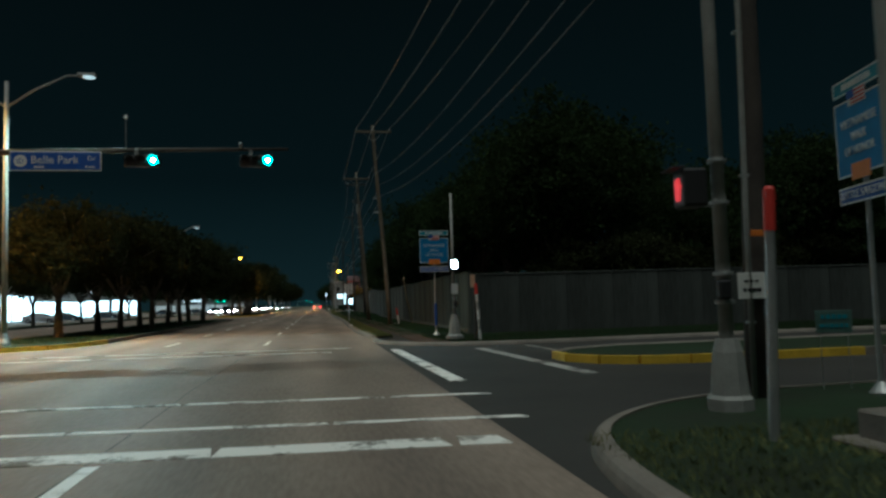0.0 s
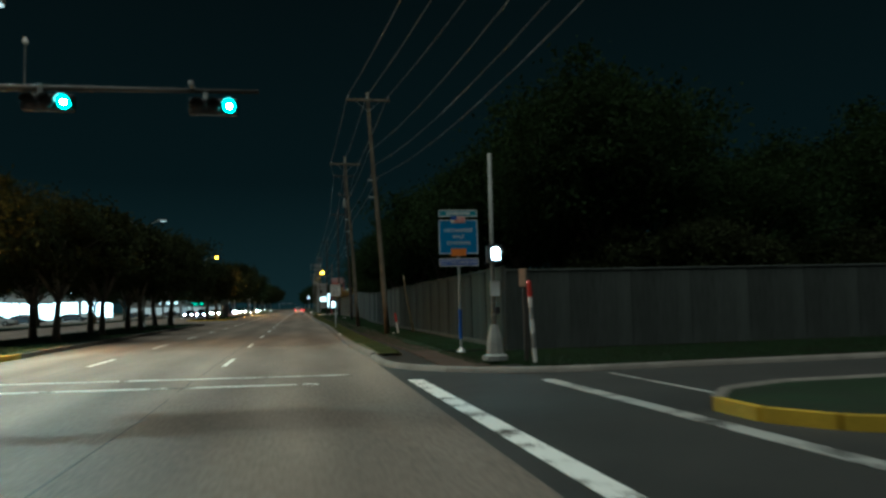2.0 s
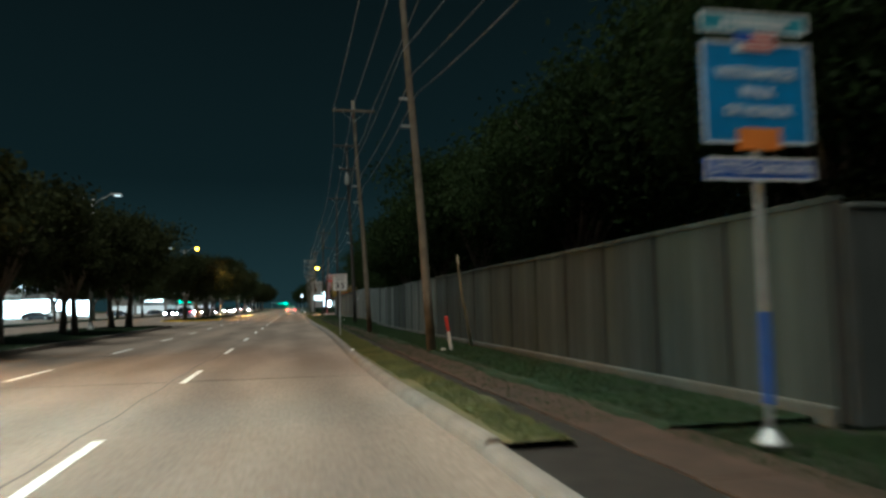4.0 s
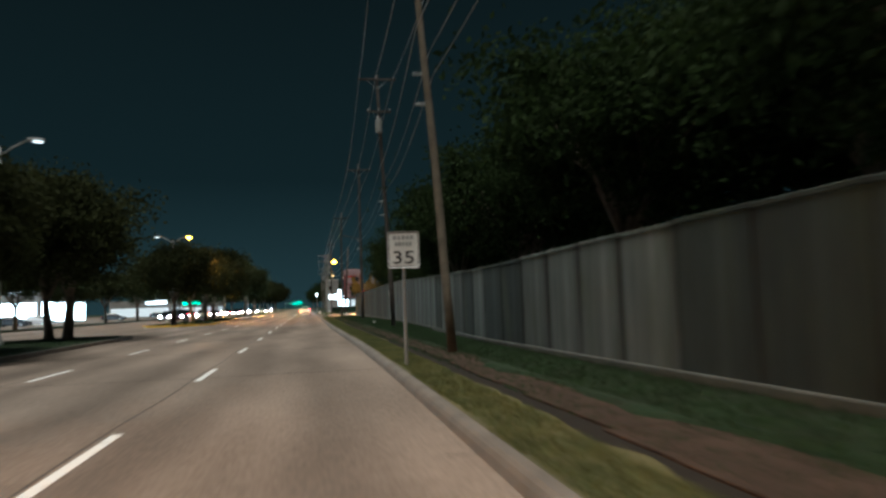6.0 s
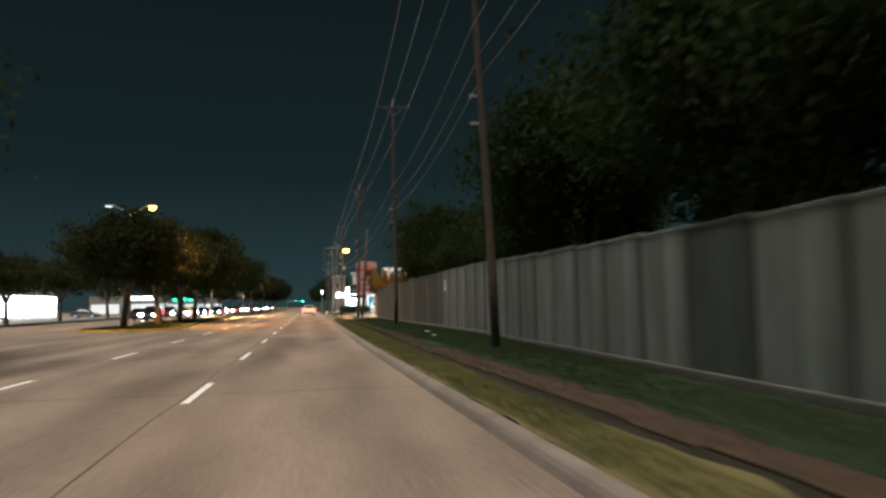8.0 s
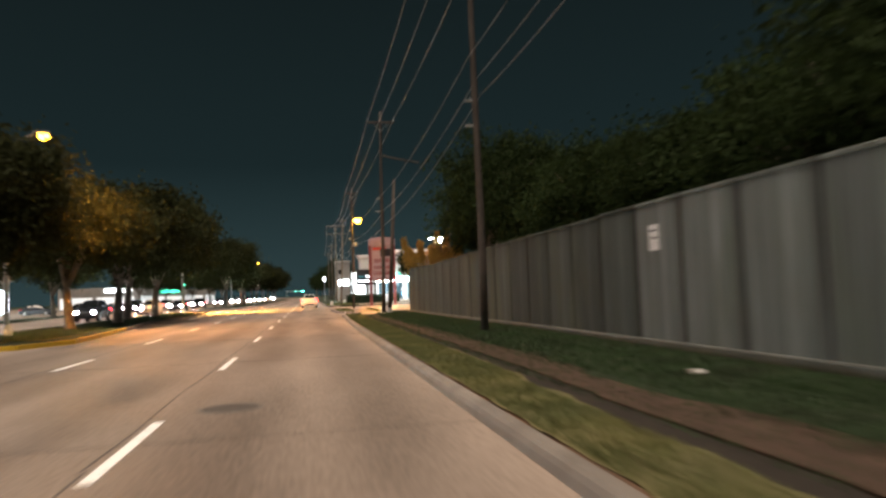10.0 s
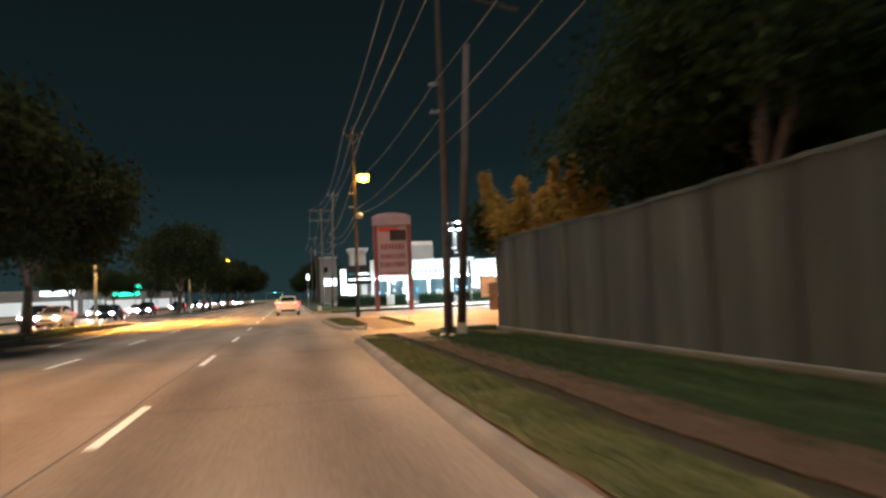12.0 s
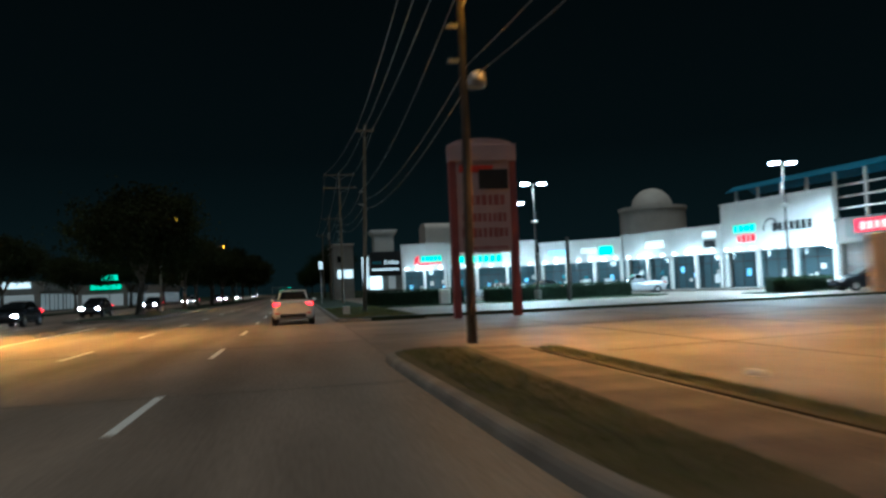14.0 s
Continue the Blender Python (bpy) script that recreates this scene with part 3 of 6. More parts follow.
# pavement slabs, sunk in the verge, a shadow-dark gap left on their kerb side
pave = structure("pavement", bmesh.new(), M["walk"], "dirty brown concrete pavement with overgrown edges", "pavement")
panel, paler_panel = (mesh_of(box((0, 0, 0), (1.02, 1.492, 0.08), 0.01), "paving_slab", M[k]) for k in ("walk", "walk2"))
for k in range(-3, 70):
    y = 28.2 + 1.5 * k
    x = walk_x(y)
    # paler slabs from y 128 on
    s = part("paving_slab", panel if y < 128 else paler_panel, None, pave)
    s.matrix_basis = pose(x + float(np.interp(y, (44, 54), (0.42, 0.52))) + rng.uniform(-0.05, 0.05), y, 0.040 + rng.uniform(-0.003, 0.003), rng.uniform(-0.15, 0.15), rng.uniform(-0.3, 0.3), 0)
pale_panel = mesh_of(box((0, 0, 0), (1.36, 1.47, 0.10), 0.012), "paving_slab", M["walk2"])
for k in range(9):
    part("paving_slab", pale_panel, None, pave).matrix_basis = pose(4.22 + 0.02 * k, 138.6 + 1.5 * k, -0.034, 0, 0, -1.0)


def turf(name, edges, y0, y1, z, label, material, seed, step=0.35, nx=7, wander=0.0, steep=0.0):
    """A mounded strip of turf between two edge functions of y, its edges ragged."""
    r = random.Random(seed)
    bm, rows_ = bmesh.new(), []
    n = int((y1 - y0) / step)
    for i in range(n + 1):
        y = y0 + (y1 - y0) * i / n
        a, b = edges(y)
        a, b = a + r.uniform(-0.02, 0.02) + (0.05 * noise.noise((y * 1.7, seed, 5)) if steep else 0), b + 0.20 * noise.noise((y * 0.9, seed, 0)) + wander * noise.noise((y * 0.22, seed, 7)) + 0.05 * noise.noise((y * 3.1, seed, 2)) + r.uniform(-0.02, 0.02)
        row = []
        for k in range(nx):
            u = k / (nx - 1) if k in (0, nx - 1) else (k / (nx - 1)) ** (1 - steep)
            x = a + (b - a) * u
            h = 0.0 if k == nx - 1 or (k == 0 and not steep) else z * (0.82 + 0.3 * noise.noise((x * 2.2, y * 1.3, seed)))
            row.append(bm.verts.new((x, y, 0.035 + h)))
        rows_.append(row)
    for p, q in zip(rows_, rows_[1:]):
        for k in range(nx - 1):
            bm.faces.new((p[k], p[k + 1], q[k + 1], q[k]))
    return structure(name, bm, M[material], label, "ground")


turf("verge_strip", lambda y: (kerb_x(y) + float(np.interp(y, (55, 80), (0.19, 0.27))), walk_x(y) - 0.46) if y < 130.2 else (3.45 - math.sqrt(1.21 - (y - 130.2) ** 2), 3.35), 27.5, 131.25, 0.11, "dry ragged grass strip along the kerb", "drygrass", 5, wander=0.2, steep=0.85)
turf("verge_edge", lambda y: (kerb_x(y) + 0.16, kerb_x(y) + 0.40), 27.5, 129.5, 0.085, "strip of bare brown earth behind the kerb", "earth", 15, nx=5, steep=0.01)
turf("verge_wall", lambda y: (wall_at(y)[0] + (0.05 if y < 131.05 else 0.75), walk_x(y) + float(np.interp(y, (88, 110, 129, 133), (0.62, 0.8, 0.8, 1.4)))), 27.9, 133.1, 0.11, "uneven dark grass between pavement and wall", "grassbed", 9, nx=12, wander=0.7)


def blades(name, areas, count, h0, h1, seed, label, material="grass"):
    """Grass tufts as small upright blades over rectangles (x0, x1, y0, y1, z)."""
    r = np.random.default_rng(seed)
    size = np.array([(a[1] - a[0]) * (a[3] - a[2]) for a in areas])
    pick = r.choice(len(areas), count, p=size / size.sum())
    A = np.array(areas)[pick]
    x, y = A[:, 0] + (A[:, 1] - A[:, 0]) * r.random(count), A[:, 2] + (A[:, 3] - A[:, 2]) * r.random(count)
    ang, h, w = r.random(count) * 6.283, r.uniform(h0, h1, count), r.uniform(0.004, 0.011, count)
    lx, ly = r.normal(0, 0.035, count), r.normal(0, 0.035, count)
    v = np.empty((count, 3, 3))
    v[:, 0] = np.stack([x - np.cos(ang) * w, y - np.sin(ang) * w, A[:, 4]], 1)
    v[:, 1] = np.stack([x + np.cos(ang) * w, y + np.sin(ang) * w, A[:, 4]], 1)
    v[:, 2] = np.stack([x + lx, y + ly, A[:, 4] + h], 1)
    me = bpy.data.meshes.new(name)
    me.from_pydata(v.reshape(-1, 3).tolist(), [], np.arange(count * 3).reshape(-1, 3).tolist())
    me.materials.append(M[material])
    return tagged(new(name, me), label, "grass", "", "stuff")


blades("strip_grass", [(kerb_x(27.5 + 6 * k) + 0.28, walk_x(27.5 + 6 * k) - 0.50, 27.5 + 6 * k, 33.5 + 6 * k, 0.12) for k in range(17)], 100000, 0.03, 0.08, 13, "dry straw-coloured grass along the kerb", "straw")
blades("verge_grass", [(4.2, 5.7, 27.9, 130, 0.13), (5.5, 6.8, 72, 128, 0.13), (5.1, 7.0, 131, 133, 0.12), (2.75, 3.3, 129.6, 131.1, 0.12)], 122000, 0.03, 0.10, 3, "short uneven grass along the verge")
blades("island_grass", [(2.3, 3.4, 139.3, 150.0, 0.12), (5.1, 5.5, 140, 150.0, 0.05), (2.4, 5.0, 1, 6.2, 0.12), (2.1, 5.8, 170, 190, 0.12)], 50000, 0.03, 0.09, 4, "trodden grass on the islands and corner", "straw")


blades("corner_grass", [(4.0, 5.7, 23.2, 27.8, 0.04), (5.0, 9.0, 22.2, 27.2, 0.04), (9.0, 22.0, 22.4, 27.2, 0.04)], 60000, 0.04, 0.13, 21, "dark grass round the signal pole and along the side street")


blades("pavement_weeds", [(3.35, 3.95, 28.5, 129.5, 0.06), (4.0, 4.5, 28.5, 129.5, 0.08)], 22000, 0.03, 0.09, 17, "weeds and grass creeping over the pavement edges")


def median(name, outline, yellow_count, label):
    """A raised grassy median with kerb; its first stones are painted yellow."""
    m = structure(name, slab(outline, -0.05, 0.13), M["grassbed"], label, "ground")
    n = len(outline)
    for i in range(n):
        a, b = outline[i], outline[(i + 1) % n]
        seg = math.dist(a, b)
        cnt = max(1, round(seg / 4.0))
        for k in range(cnt):
            p = (a[0] + (b[0] - a[0]) * k / cnt, a[1] + (b[1] - a[1]) * k / cnt)
            q = (a[0] + (b[0] - a[0]) * (k + 1) / cnt, a[1] + (b[1] - a[1]) * (k + 1) / cnt)
            part("kerb_stone", sweep([q, p], [(0.0, -0.05), (0.0, 0.13), (0.03, 0.16), (0.16, 0.16), (0.16, -0.05)]), M["yellow" if i in yellow_count else "kerb"], m)
    return m


median("median_first", [(-8.8, 80), (-8.8, 33.5), (-8.9, 31.4), (-9.8, 29.6), (-11.3, 28.6), (-13.0, 28.6), (-14.4, 30), (-14.6, 33), (-14.6, 80), (-13, 82), (-10, 82)], (1, 2, 3, 4, 5, 6), "grassy median with yellow kerb nose and oaks")
median("median_second", [(-11.9, 163), (-11.2, 142), (-9.0, 122), (-8.3, 111.5), (-9.3, 109.2), (-11.5, 108.6), (-13.8, 109.5), (-14.6, 112), (-14.6, 163), (-13.6, 164.6), (-12.6, 164.6)], (2, 3, 4, 5, 6, 8, 9, 10), "grassy median with trees and yellow kerb ends")
median("median_third", [(-9.4, 420), (-9.4, 187), (-10.5, 184.6), (-13.0, 184.6), (-14.6, 187), (-14.6, 420)], (), "grassy median with large round oaks")
median("median_cross_street", [(11.2, 13.6), (7.4, 13.6), (6.5, 13.85), (5.9, 14.3), (5.5, 15.0), (5.5, 15.9), (6.2, 16.8), (7.4, 17.3), (60, 17.3), (60, 13.6)], (0, 1, 2, 3, 4), "low median of the side street with yellow kerb nose")
verge("verge_left", [(-29.5, 26), (-26.2, 26), (-26.2, 420), (-29.5, 420)], "grass strip before the car park across the road")
blades("median_grass", [(-14.4, -9.2, 32, 80, 0.12), (-14.4, -9.6, 112, 160, 0.12)], 50000, 0.05, 0.14, 5, "thin grass under the median trees")

# ---- precast wall ----
def wall_panel(w, h):
    """One cast panel standing along +x, with shallow upright grooves on its road side and back."""
    n, front = 4, [(0.0, 0.0)]
    for i in range(1, n):
        x = i * w / n
        front += [(x - 0.012, 0.0), (x - 0.006, 0.010), (x + 0.006, 0.010), (x + 0.012, 0.0)]
    front.append((w, 0.0))
    outline = [(x, -0.052 + d) for x, d in front] + [(x, 0.052 - d) for x, d in reversed(front)]
    return slab(outline, 0.0, h)


walls = structure("wall_roadside", bmesh.new(), M["wall"], "weathered grey precast concrete boundary wall with upright grooves", "wall")
PW = 1.9
proto = mesh_of(wall_panel(PW - 0.11, 1.0), "wall_panel", M["wall"])
panel_dark = mesh_of(wall_panel(PW - 0.11, 1.0), "wall_panel", M["walldark"])
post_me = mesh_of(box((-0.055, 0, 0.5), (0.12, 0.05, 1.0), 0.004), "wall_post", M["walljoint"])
cap_me, cap_dark = (mesh_of(box((PW / 2 - 0.055, 0, 0), (PW - 0.012, 0.15, 0.075), 0.012), "wall_cap", M[k]) for k in ("wall", "walldark"))
foot_me = mesh_of(box((PW / 2, 0, 0), (PW - 0.01, 0.22, 0.24), 0.03, segs=2), "wall_foot", M["wallcap"])
y = 27.6
while y < 129.3:
    x, h = wall_at(y)
    x2, _ = wall_at(y + PW)
    turn = 90 - math.degrees(math.atan2(x2 - x, PW))
    lift = rng.uniform(-0.02, 0.02)
    # chance of the darker copy: near end shaded by colour, far end darker toned
    is_dark = rng.random() < np.interp(y, (44, 49, 74, 78, 91, 98), (1.0, 0.25, 0.2, 0.0, 0.0, 1.0))
    for name, me, dz, sz in (("wall_panel", panel_dark if is_dark else proto, 0.1, h - 0.1 + lift), ("wall_post", post_me, 0.1, h - 0.06 + lift)):
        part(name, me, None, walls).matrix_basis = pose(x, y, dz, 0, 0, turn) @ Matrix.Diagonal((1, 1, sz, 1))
    part("wall_cap", cap_dark if is_dark else cap_me, None, walls).matrix_basis = pose(x, y, h + 0.03 + lift, 0, 0, turn)
    part("wall_foot", foot_me, None, walls).matrix_basis = pose(x, y, 0.15, 0, 0, turn)
    y += PW
wall_b = structure("wall_side_street", bmesh.new(), M["wallside"], "precast concrete wall along the side street, shade put into its colour", "wall")
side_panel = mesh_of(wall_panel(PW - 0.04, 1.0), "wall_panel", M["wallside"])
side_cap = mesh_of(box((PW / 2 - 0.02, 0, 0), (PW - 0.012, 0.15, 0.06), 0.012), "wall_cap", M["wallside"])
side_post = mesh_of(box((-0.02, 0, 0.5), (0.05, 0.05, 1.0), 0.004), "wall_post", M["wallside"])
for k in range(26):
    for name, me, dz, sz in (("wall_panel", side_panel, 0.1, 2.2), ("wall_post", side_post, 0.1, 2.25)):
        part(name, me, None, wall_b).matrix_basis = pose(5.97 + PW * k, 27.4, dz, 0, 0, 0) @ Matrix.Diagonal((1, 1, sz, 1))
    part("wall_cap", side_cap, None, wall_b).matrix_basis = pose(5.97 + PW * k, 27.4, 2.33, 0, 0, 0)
notice = thing("wall_notice", 7.0, 97.0, 2.05, "small white paper notice taped to the concrete wall", "sign", -90)
part("sheet", box((0, -0.065, 0.26), (0.42, 0.006, 0.52), 0.002), M["signwhite"], notice)
bars(notice, M["black"], 0, -0.071, 0.40, 0.3, 0.04, 3, rng)
bars(notice, M["black"], 0, -0.071, 0.25, 0.3, 0.04, 4, rng)


# ---- utility poles and cables ----
def pole_at(x, y, z, lx, ly, h, r, arms=(), can=None, label="weathered wooden utility pole leaning slightly", extra=(), timber="wood"):
    p = thing("utility_pole", x, y, z, label, "utility pole", group="utility poles along the verge")
    n = 7
    part("shaft", tube([(lx * k / n + 0.015 * math.sin(k * 1.3 + x), ly * k / n, h * k / n) for k in range(n + 1)], [r * (1 - 0.38 * k / n) for k in range(n + 1)], 12), M[timber], p, smooth=True)
    for az, half in arms:
        s = az / h
        arm = part("crossarm", box((lx * s, ly * s - 0.16, az), (half * 2, 0.09, 0.12), 0.01), M[timber], p)
        for sx in (-0.9, -0.05, 0.9):
            part("insulator", lathe([(0.03, 0), (0.055, 0.03), (0.035, 0.06), (0.055, 0.09), (0.02, 0.13)], 10, None, (lx * s + sx * half, ly * s - 0.16, az + 0.06)), M["insul"], arm)
        for sgn in (-1, 1):
            part("brace", tube([(lx * s + sgn * half * 0.6, ly * s - 0.14, az), (lx * s, ly * s - 0.12, az - 0.55)], 0.014, 6), M["galv"], arm)
    if can:
        s = can / h
        t = part("transformer", lathe([(0.16, 0), (0.2, 0.03), (0.2, 0.72), (0.17, 0.78), (0.05, 0.8)], 14, None, (lx * s - 0.12, ly * s - 0.42, can)), M["paintedpole"], p, "grey pole transformer")
        part("bushing", lathe([(0.04, 0), (0.055, 0.05), (0.03, 0.2)], 8, None, (lx * s - 0.16, ly * s - 0.42, can + 0.8)), M["insul"], t)
    for az in extra:
        s = az / h
        part("bracket", box((lx * s - 0.2, ly * s, az), (0.3, 0.06, 0.08), 0.01), M["galv"], p)
    return p


POLES = [  # x, y, lean x, lean y, height, radius
    (5.25, 7.9, 0.35, 0.1, 11.4, 0.19), (4.22, 41.3, -0.75, 0.15, 11.4, 0.17), (4.1, 57.0, -0.75, 0.0, 11.5, 0.16), (5.3, 80.4, -0.6, 0.0, 14.6, 0.17),
    (5.40, 105.4, -0.05, 0.0, 14.2, 0.16), (4.64, 129.0, 0.15, 0.0, 12.7, 0.16), (4.1, 151.4, 0.08, 0.0, 11.1, 0.15), (4.15, 179.0, 0.45, 0.6, 11.3, 0.16),
    (4.7, 209.0, 0.0, 0.3, 13.1, 0.17), (4.9, 240.0, 0.0, 0.0, 12.0, 0.16), (5.0, 272.0, 0.0, 0.0, 12.0, 0.16)]
ARMS = [((10.6, 1.1),), ((11.0, 1.05),), ((10.95, 1.06),), ((14.3, 1.1), (12.4, 0.7)), ((13.6, 1.1),), ((12.0, 0.9),), ((10.6, 0.6),), ((10.9, 0.55),), ((12.9, 1.6), (11.6, 1.7)), ((11.5, 1.2),), ((11.5, 1.2),)]
for (px, py, lx, ly, ph, pr), arms in zip(POLES, ARMS):
    # poles that show their unlit side get the darker copy
    shaded_pole = 70 < py < 160 or py < 10
    pole_at(px, py, 0.1, lx, ly, ph, pr * 0.78, arms, can=11.1 if py == 80.4 else 8.6 if py == 240.0 else None, extra=(7.2, 6.4), timber="shadewood" if shaded_pole else "wood", label="wooden utility pole on the verge, shade put into its dark colour" if shaded_pole else "weathered wooden utility pole leaning slightly")
brace_pole = thing("utility_pole", 4.99, 129.0, 0.1, "second shorter pole leaning away from the tall one, shade put into its colour", "utility pole", group="utility poles along the verge")
part("shaft", tube([(0, 0, 0), (0.27, 0, 4), (0.55, 0.05, 8.4)], [0.13, 0.115, 0.095], 12), M["shadewood"], brace_pole, smooth=True)
part("side_arm", tube([(-0.25, -0.1, 9.9), (2.15, 0.0, 9.45)], 0.05, 8), M["shadewood"], brace_pole)
part("pole_wrap", lathe([(0.145, 0.02), (0.147, 0.03), (0.145, 0.36), (0.142, 0.37)], 12, None, (0.02, 0, 0)), M["paintedpole"], brace_pole, "grey metal band")


def cable(name, offs, radius, sag, group, label):
    """One cable hung from pole to pole; offs gives the offset from each pole's top."""
    pts = []
    nodes = [(px + lx * oz / ph + ox, py + ly, oz + 0.1) for (px, py, lx, ly, ph, pr), (ox, oz) in zip(POLES, offs)]
    nodes.insert(0, (nodes[0][0] + 0.3, -28.0, nodes[0][2] + 0.2))
    for a, b in zip(nodes, nodes[1:]):
        n = 14
        s = sag * ((b[1] - a[1]) / 30.0) ** 2
        for k in range(n):
            u = k / n
            pts.append((a[0] + (b[0] - a[0]) * u, a[1] + (b[1] - a[1]) * u, a[2] + (b[2] - a[2]) * u - 4 * s * u * (1 - u)))
    pts.append(nodes[-1])
    return tagged(part(name, tube(pts, radius, 5), M["wire"]), label, "cable", group)


tops = [a[0][0] + 0.2 for a in ARMS]
halves = [a[0][1] for a in ARMS]
for f in (-0.9, -0.05, 0.9):
    cable("power_cable", [(f * h, z) for h, z in zip(halves, tops)], 0.02, 0.45, "overhead power cables", "thin bare overhead power cable strung between poles")
for k, (dx, dz) in enumerate(((-0.15, 0.0), (0.15, -0.75), (0.2, -1.5))):
    zs = [8.4, 8.6, 8.4, 9.2, 8.6, 7.3, 7.8, 7.4, 8.6, 8.0, 8.0]
    zs[5], zs[6] = ((7.3, 7.8), (7.1, 6.95), (6.8, 7.2))[k]
    cable("telephone_cable", [(dx, z + dz * 0.8) for z in zs], 0.014, 0.7, "lower overhead cables", "thick dark telephone cable hung below the power lines")


# ---- street lamps ----
def median_lamp(x, y, h, left_on, right_on, material, label, reach=2.0, rise=0.75):
    p = thing("street_lamp", x, y, 0.13, label, "street lamp", group="double street lamps on the median")
    part("base", lathe([(0.24, 0), (0.24, 0.12), (0.16, 0.3), (0.13, 0.5)], 14), M["galv"], p)
    part("pole", tube([(0, 0, 0.3), (0, 0, h * 0.5), (0, 0, h - 0.3)], [0.12, 0.1, 0.075], 12), M["paintedpole"], p, smooth=True)
    for sgn, on in ((-1, left_on), (1, right_on)):
        arm = part("arm", tube([(0, 0, h - rise), (sgn * reach * 0.35, 0, h - rise * 0.45), (sgn * reach * 0.75, 0, h - 0.02), (sgn * (reach - 0.3), 0, h)], [0.05, 0.045, 0.04, 0.035], 8), M["paintedpole"], p, smooth=True)
        head = part("lamp_head", box((sgn * reach, 0, h + 0.02), (0.72, 0.28, 0.16), 0.05, segs=2), M["paintedpole"], arm)
        depth = 1.0 if on else 0.25
        part("lens", lathe([(0.05, -0.24 * depth), (0.17, -0.2 * depth), (0.24, -0.1 * depth), (0.24, 0.0)], 16, None, (sgn * (reach + 0.08), 0, h - 0.05)), material if on else M["neutralglow"], arm)
    return p


for ly, on_l, on_r, lm, lab in ((31.2, 1, 0, "sodium", "tall steel median lamp with a pale head and an added orange head"), (73.7, 0, 0, "neutralglow", "tall steel median lamp with two pale unlit heads"), (119.1, 0, 1, "sodium", "tall median lamp with one lit orange head"),
                                (163.0, 1, 1, "sodium", "tall median lamp with two lit orange heads"), (211, 0, 1, "sodium", "far median lamp with an orange head"), (256, 0, 1, "sodium", "distant median lamp with an orange head"), (300, 0, 1, "sodium", "distant median lamp with an orange head")):
    median_lamp({119.1: -13.2, 31.2: -11.85}.get(ly, -12.8), ly, 9.1 if ly > 40 else 10.8, on_l, on_r, M[lm], lab, reach=1.5 if ly > 40 else 3.0, rise=0.75 if ly > 40 else 1.35)
pl = thing("pole_lamp", 4.2, 151.2, 7.75, "orange sodium lamp on a bracket of the wooden pole", "street lamp")
part("arm", tube([(0, 0.1, 0), (0.08, -0.1, 0.35), (0.3, -0.3, 0.5)], 0.03, 8), M["galv"], pl)
part("lamp_head", box((0.4, -0.4, 0.52), (0.55, 0.3, 0.16), 0.05, segs=2), M["galv"], pl)
part("lens", lathe([(0.08, -0.38), (0.26, -0.3), (0.34, -0.12), (0.34, 0.0)], 16, None, (0.42, -0.42, 0.48)), M["sodium"], pl)
cam_box = thing("pole_meter", 4.15, 151.2, 5.75, "round pale meter housing strapped to the pole", "meter")
part("housing", lathe([(0.05, 0), (0.2, 0.04), (0.22, 0.2), (0.16, 0.34), (0.04, 0.4)], 14, None, (0.2, -0.2, 0)), M["galv"], cam_box, smooth=True)


def lot_lamp(x, y, h, label):
    p = thing("lot_lamp", x, y, 0.02, label, "street lamp", group="car park lamps")
    part("base", lathe([(0.28, 0), (0.28, 0.75), (0.24, 0.8)], 14), M["kerb"], p)
    part("pole", tube([(0, 0, 0.8), (0, 0, h)], [0.09, 0.06], 10), M["bronze"], p, smooth=True)
    for sgn in (-1, 1):
        arm = part("arm", tube([(0, 0, h - 0.1), (sgn * 0.5, 0, h)], 0.03, 6), M["paintedpole"], p)
        part("lamp_head", box((sgn * 0.7, 0, h + 0.03), (0.62, 0.42, 0.12), 0.03), M["dark"], arm)
        part("lens", box((sgn * 0.7, -0.05, h - 0.07), (0.56, 0.46, 0.09), 0.03), M["ledglow"], arm)
    part("camera_ring", lathe([(0.1, 0), (0.32, 0.06), (0.32, 0.14), (0.1, 0.2)], 10, None, (0, 0, h * 0.66)), M["signwhite"], p)


lot_lamp(18.75, 190.5, 9.2, "tall car park lamp with glaring white heads")
lot_lamp(34.0, 181.0, 9.1, "tall car park lamp with glaring white heads")
lot_lamp(24.5, 214.5, 10.4, "far car park lamp with small white heads")


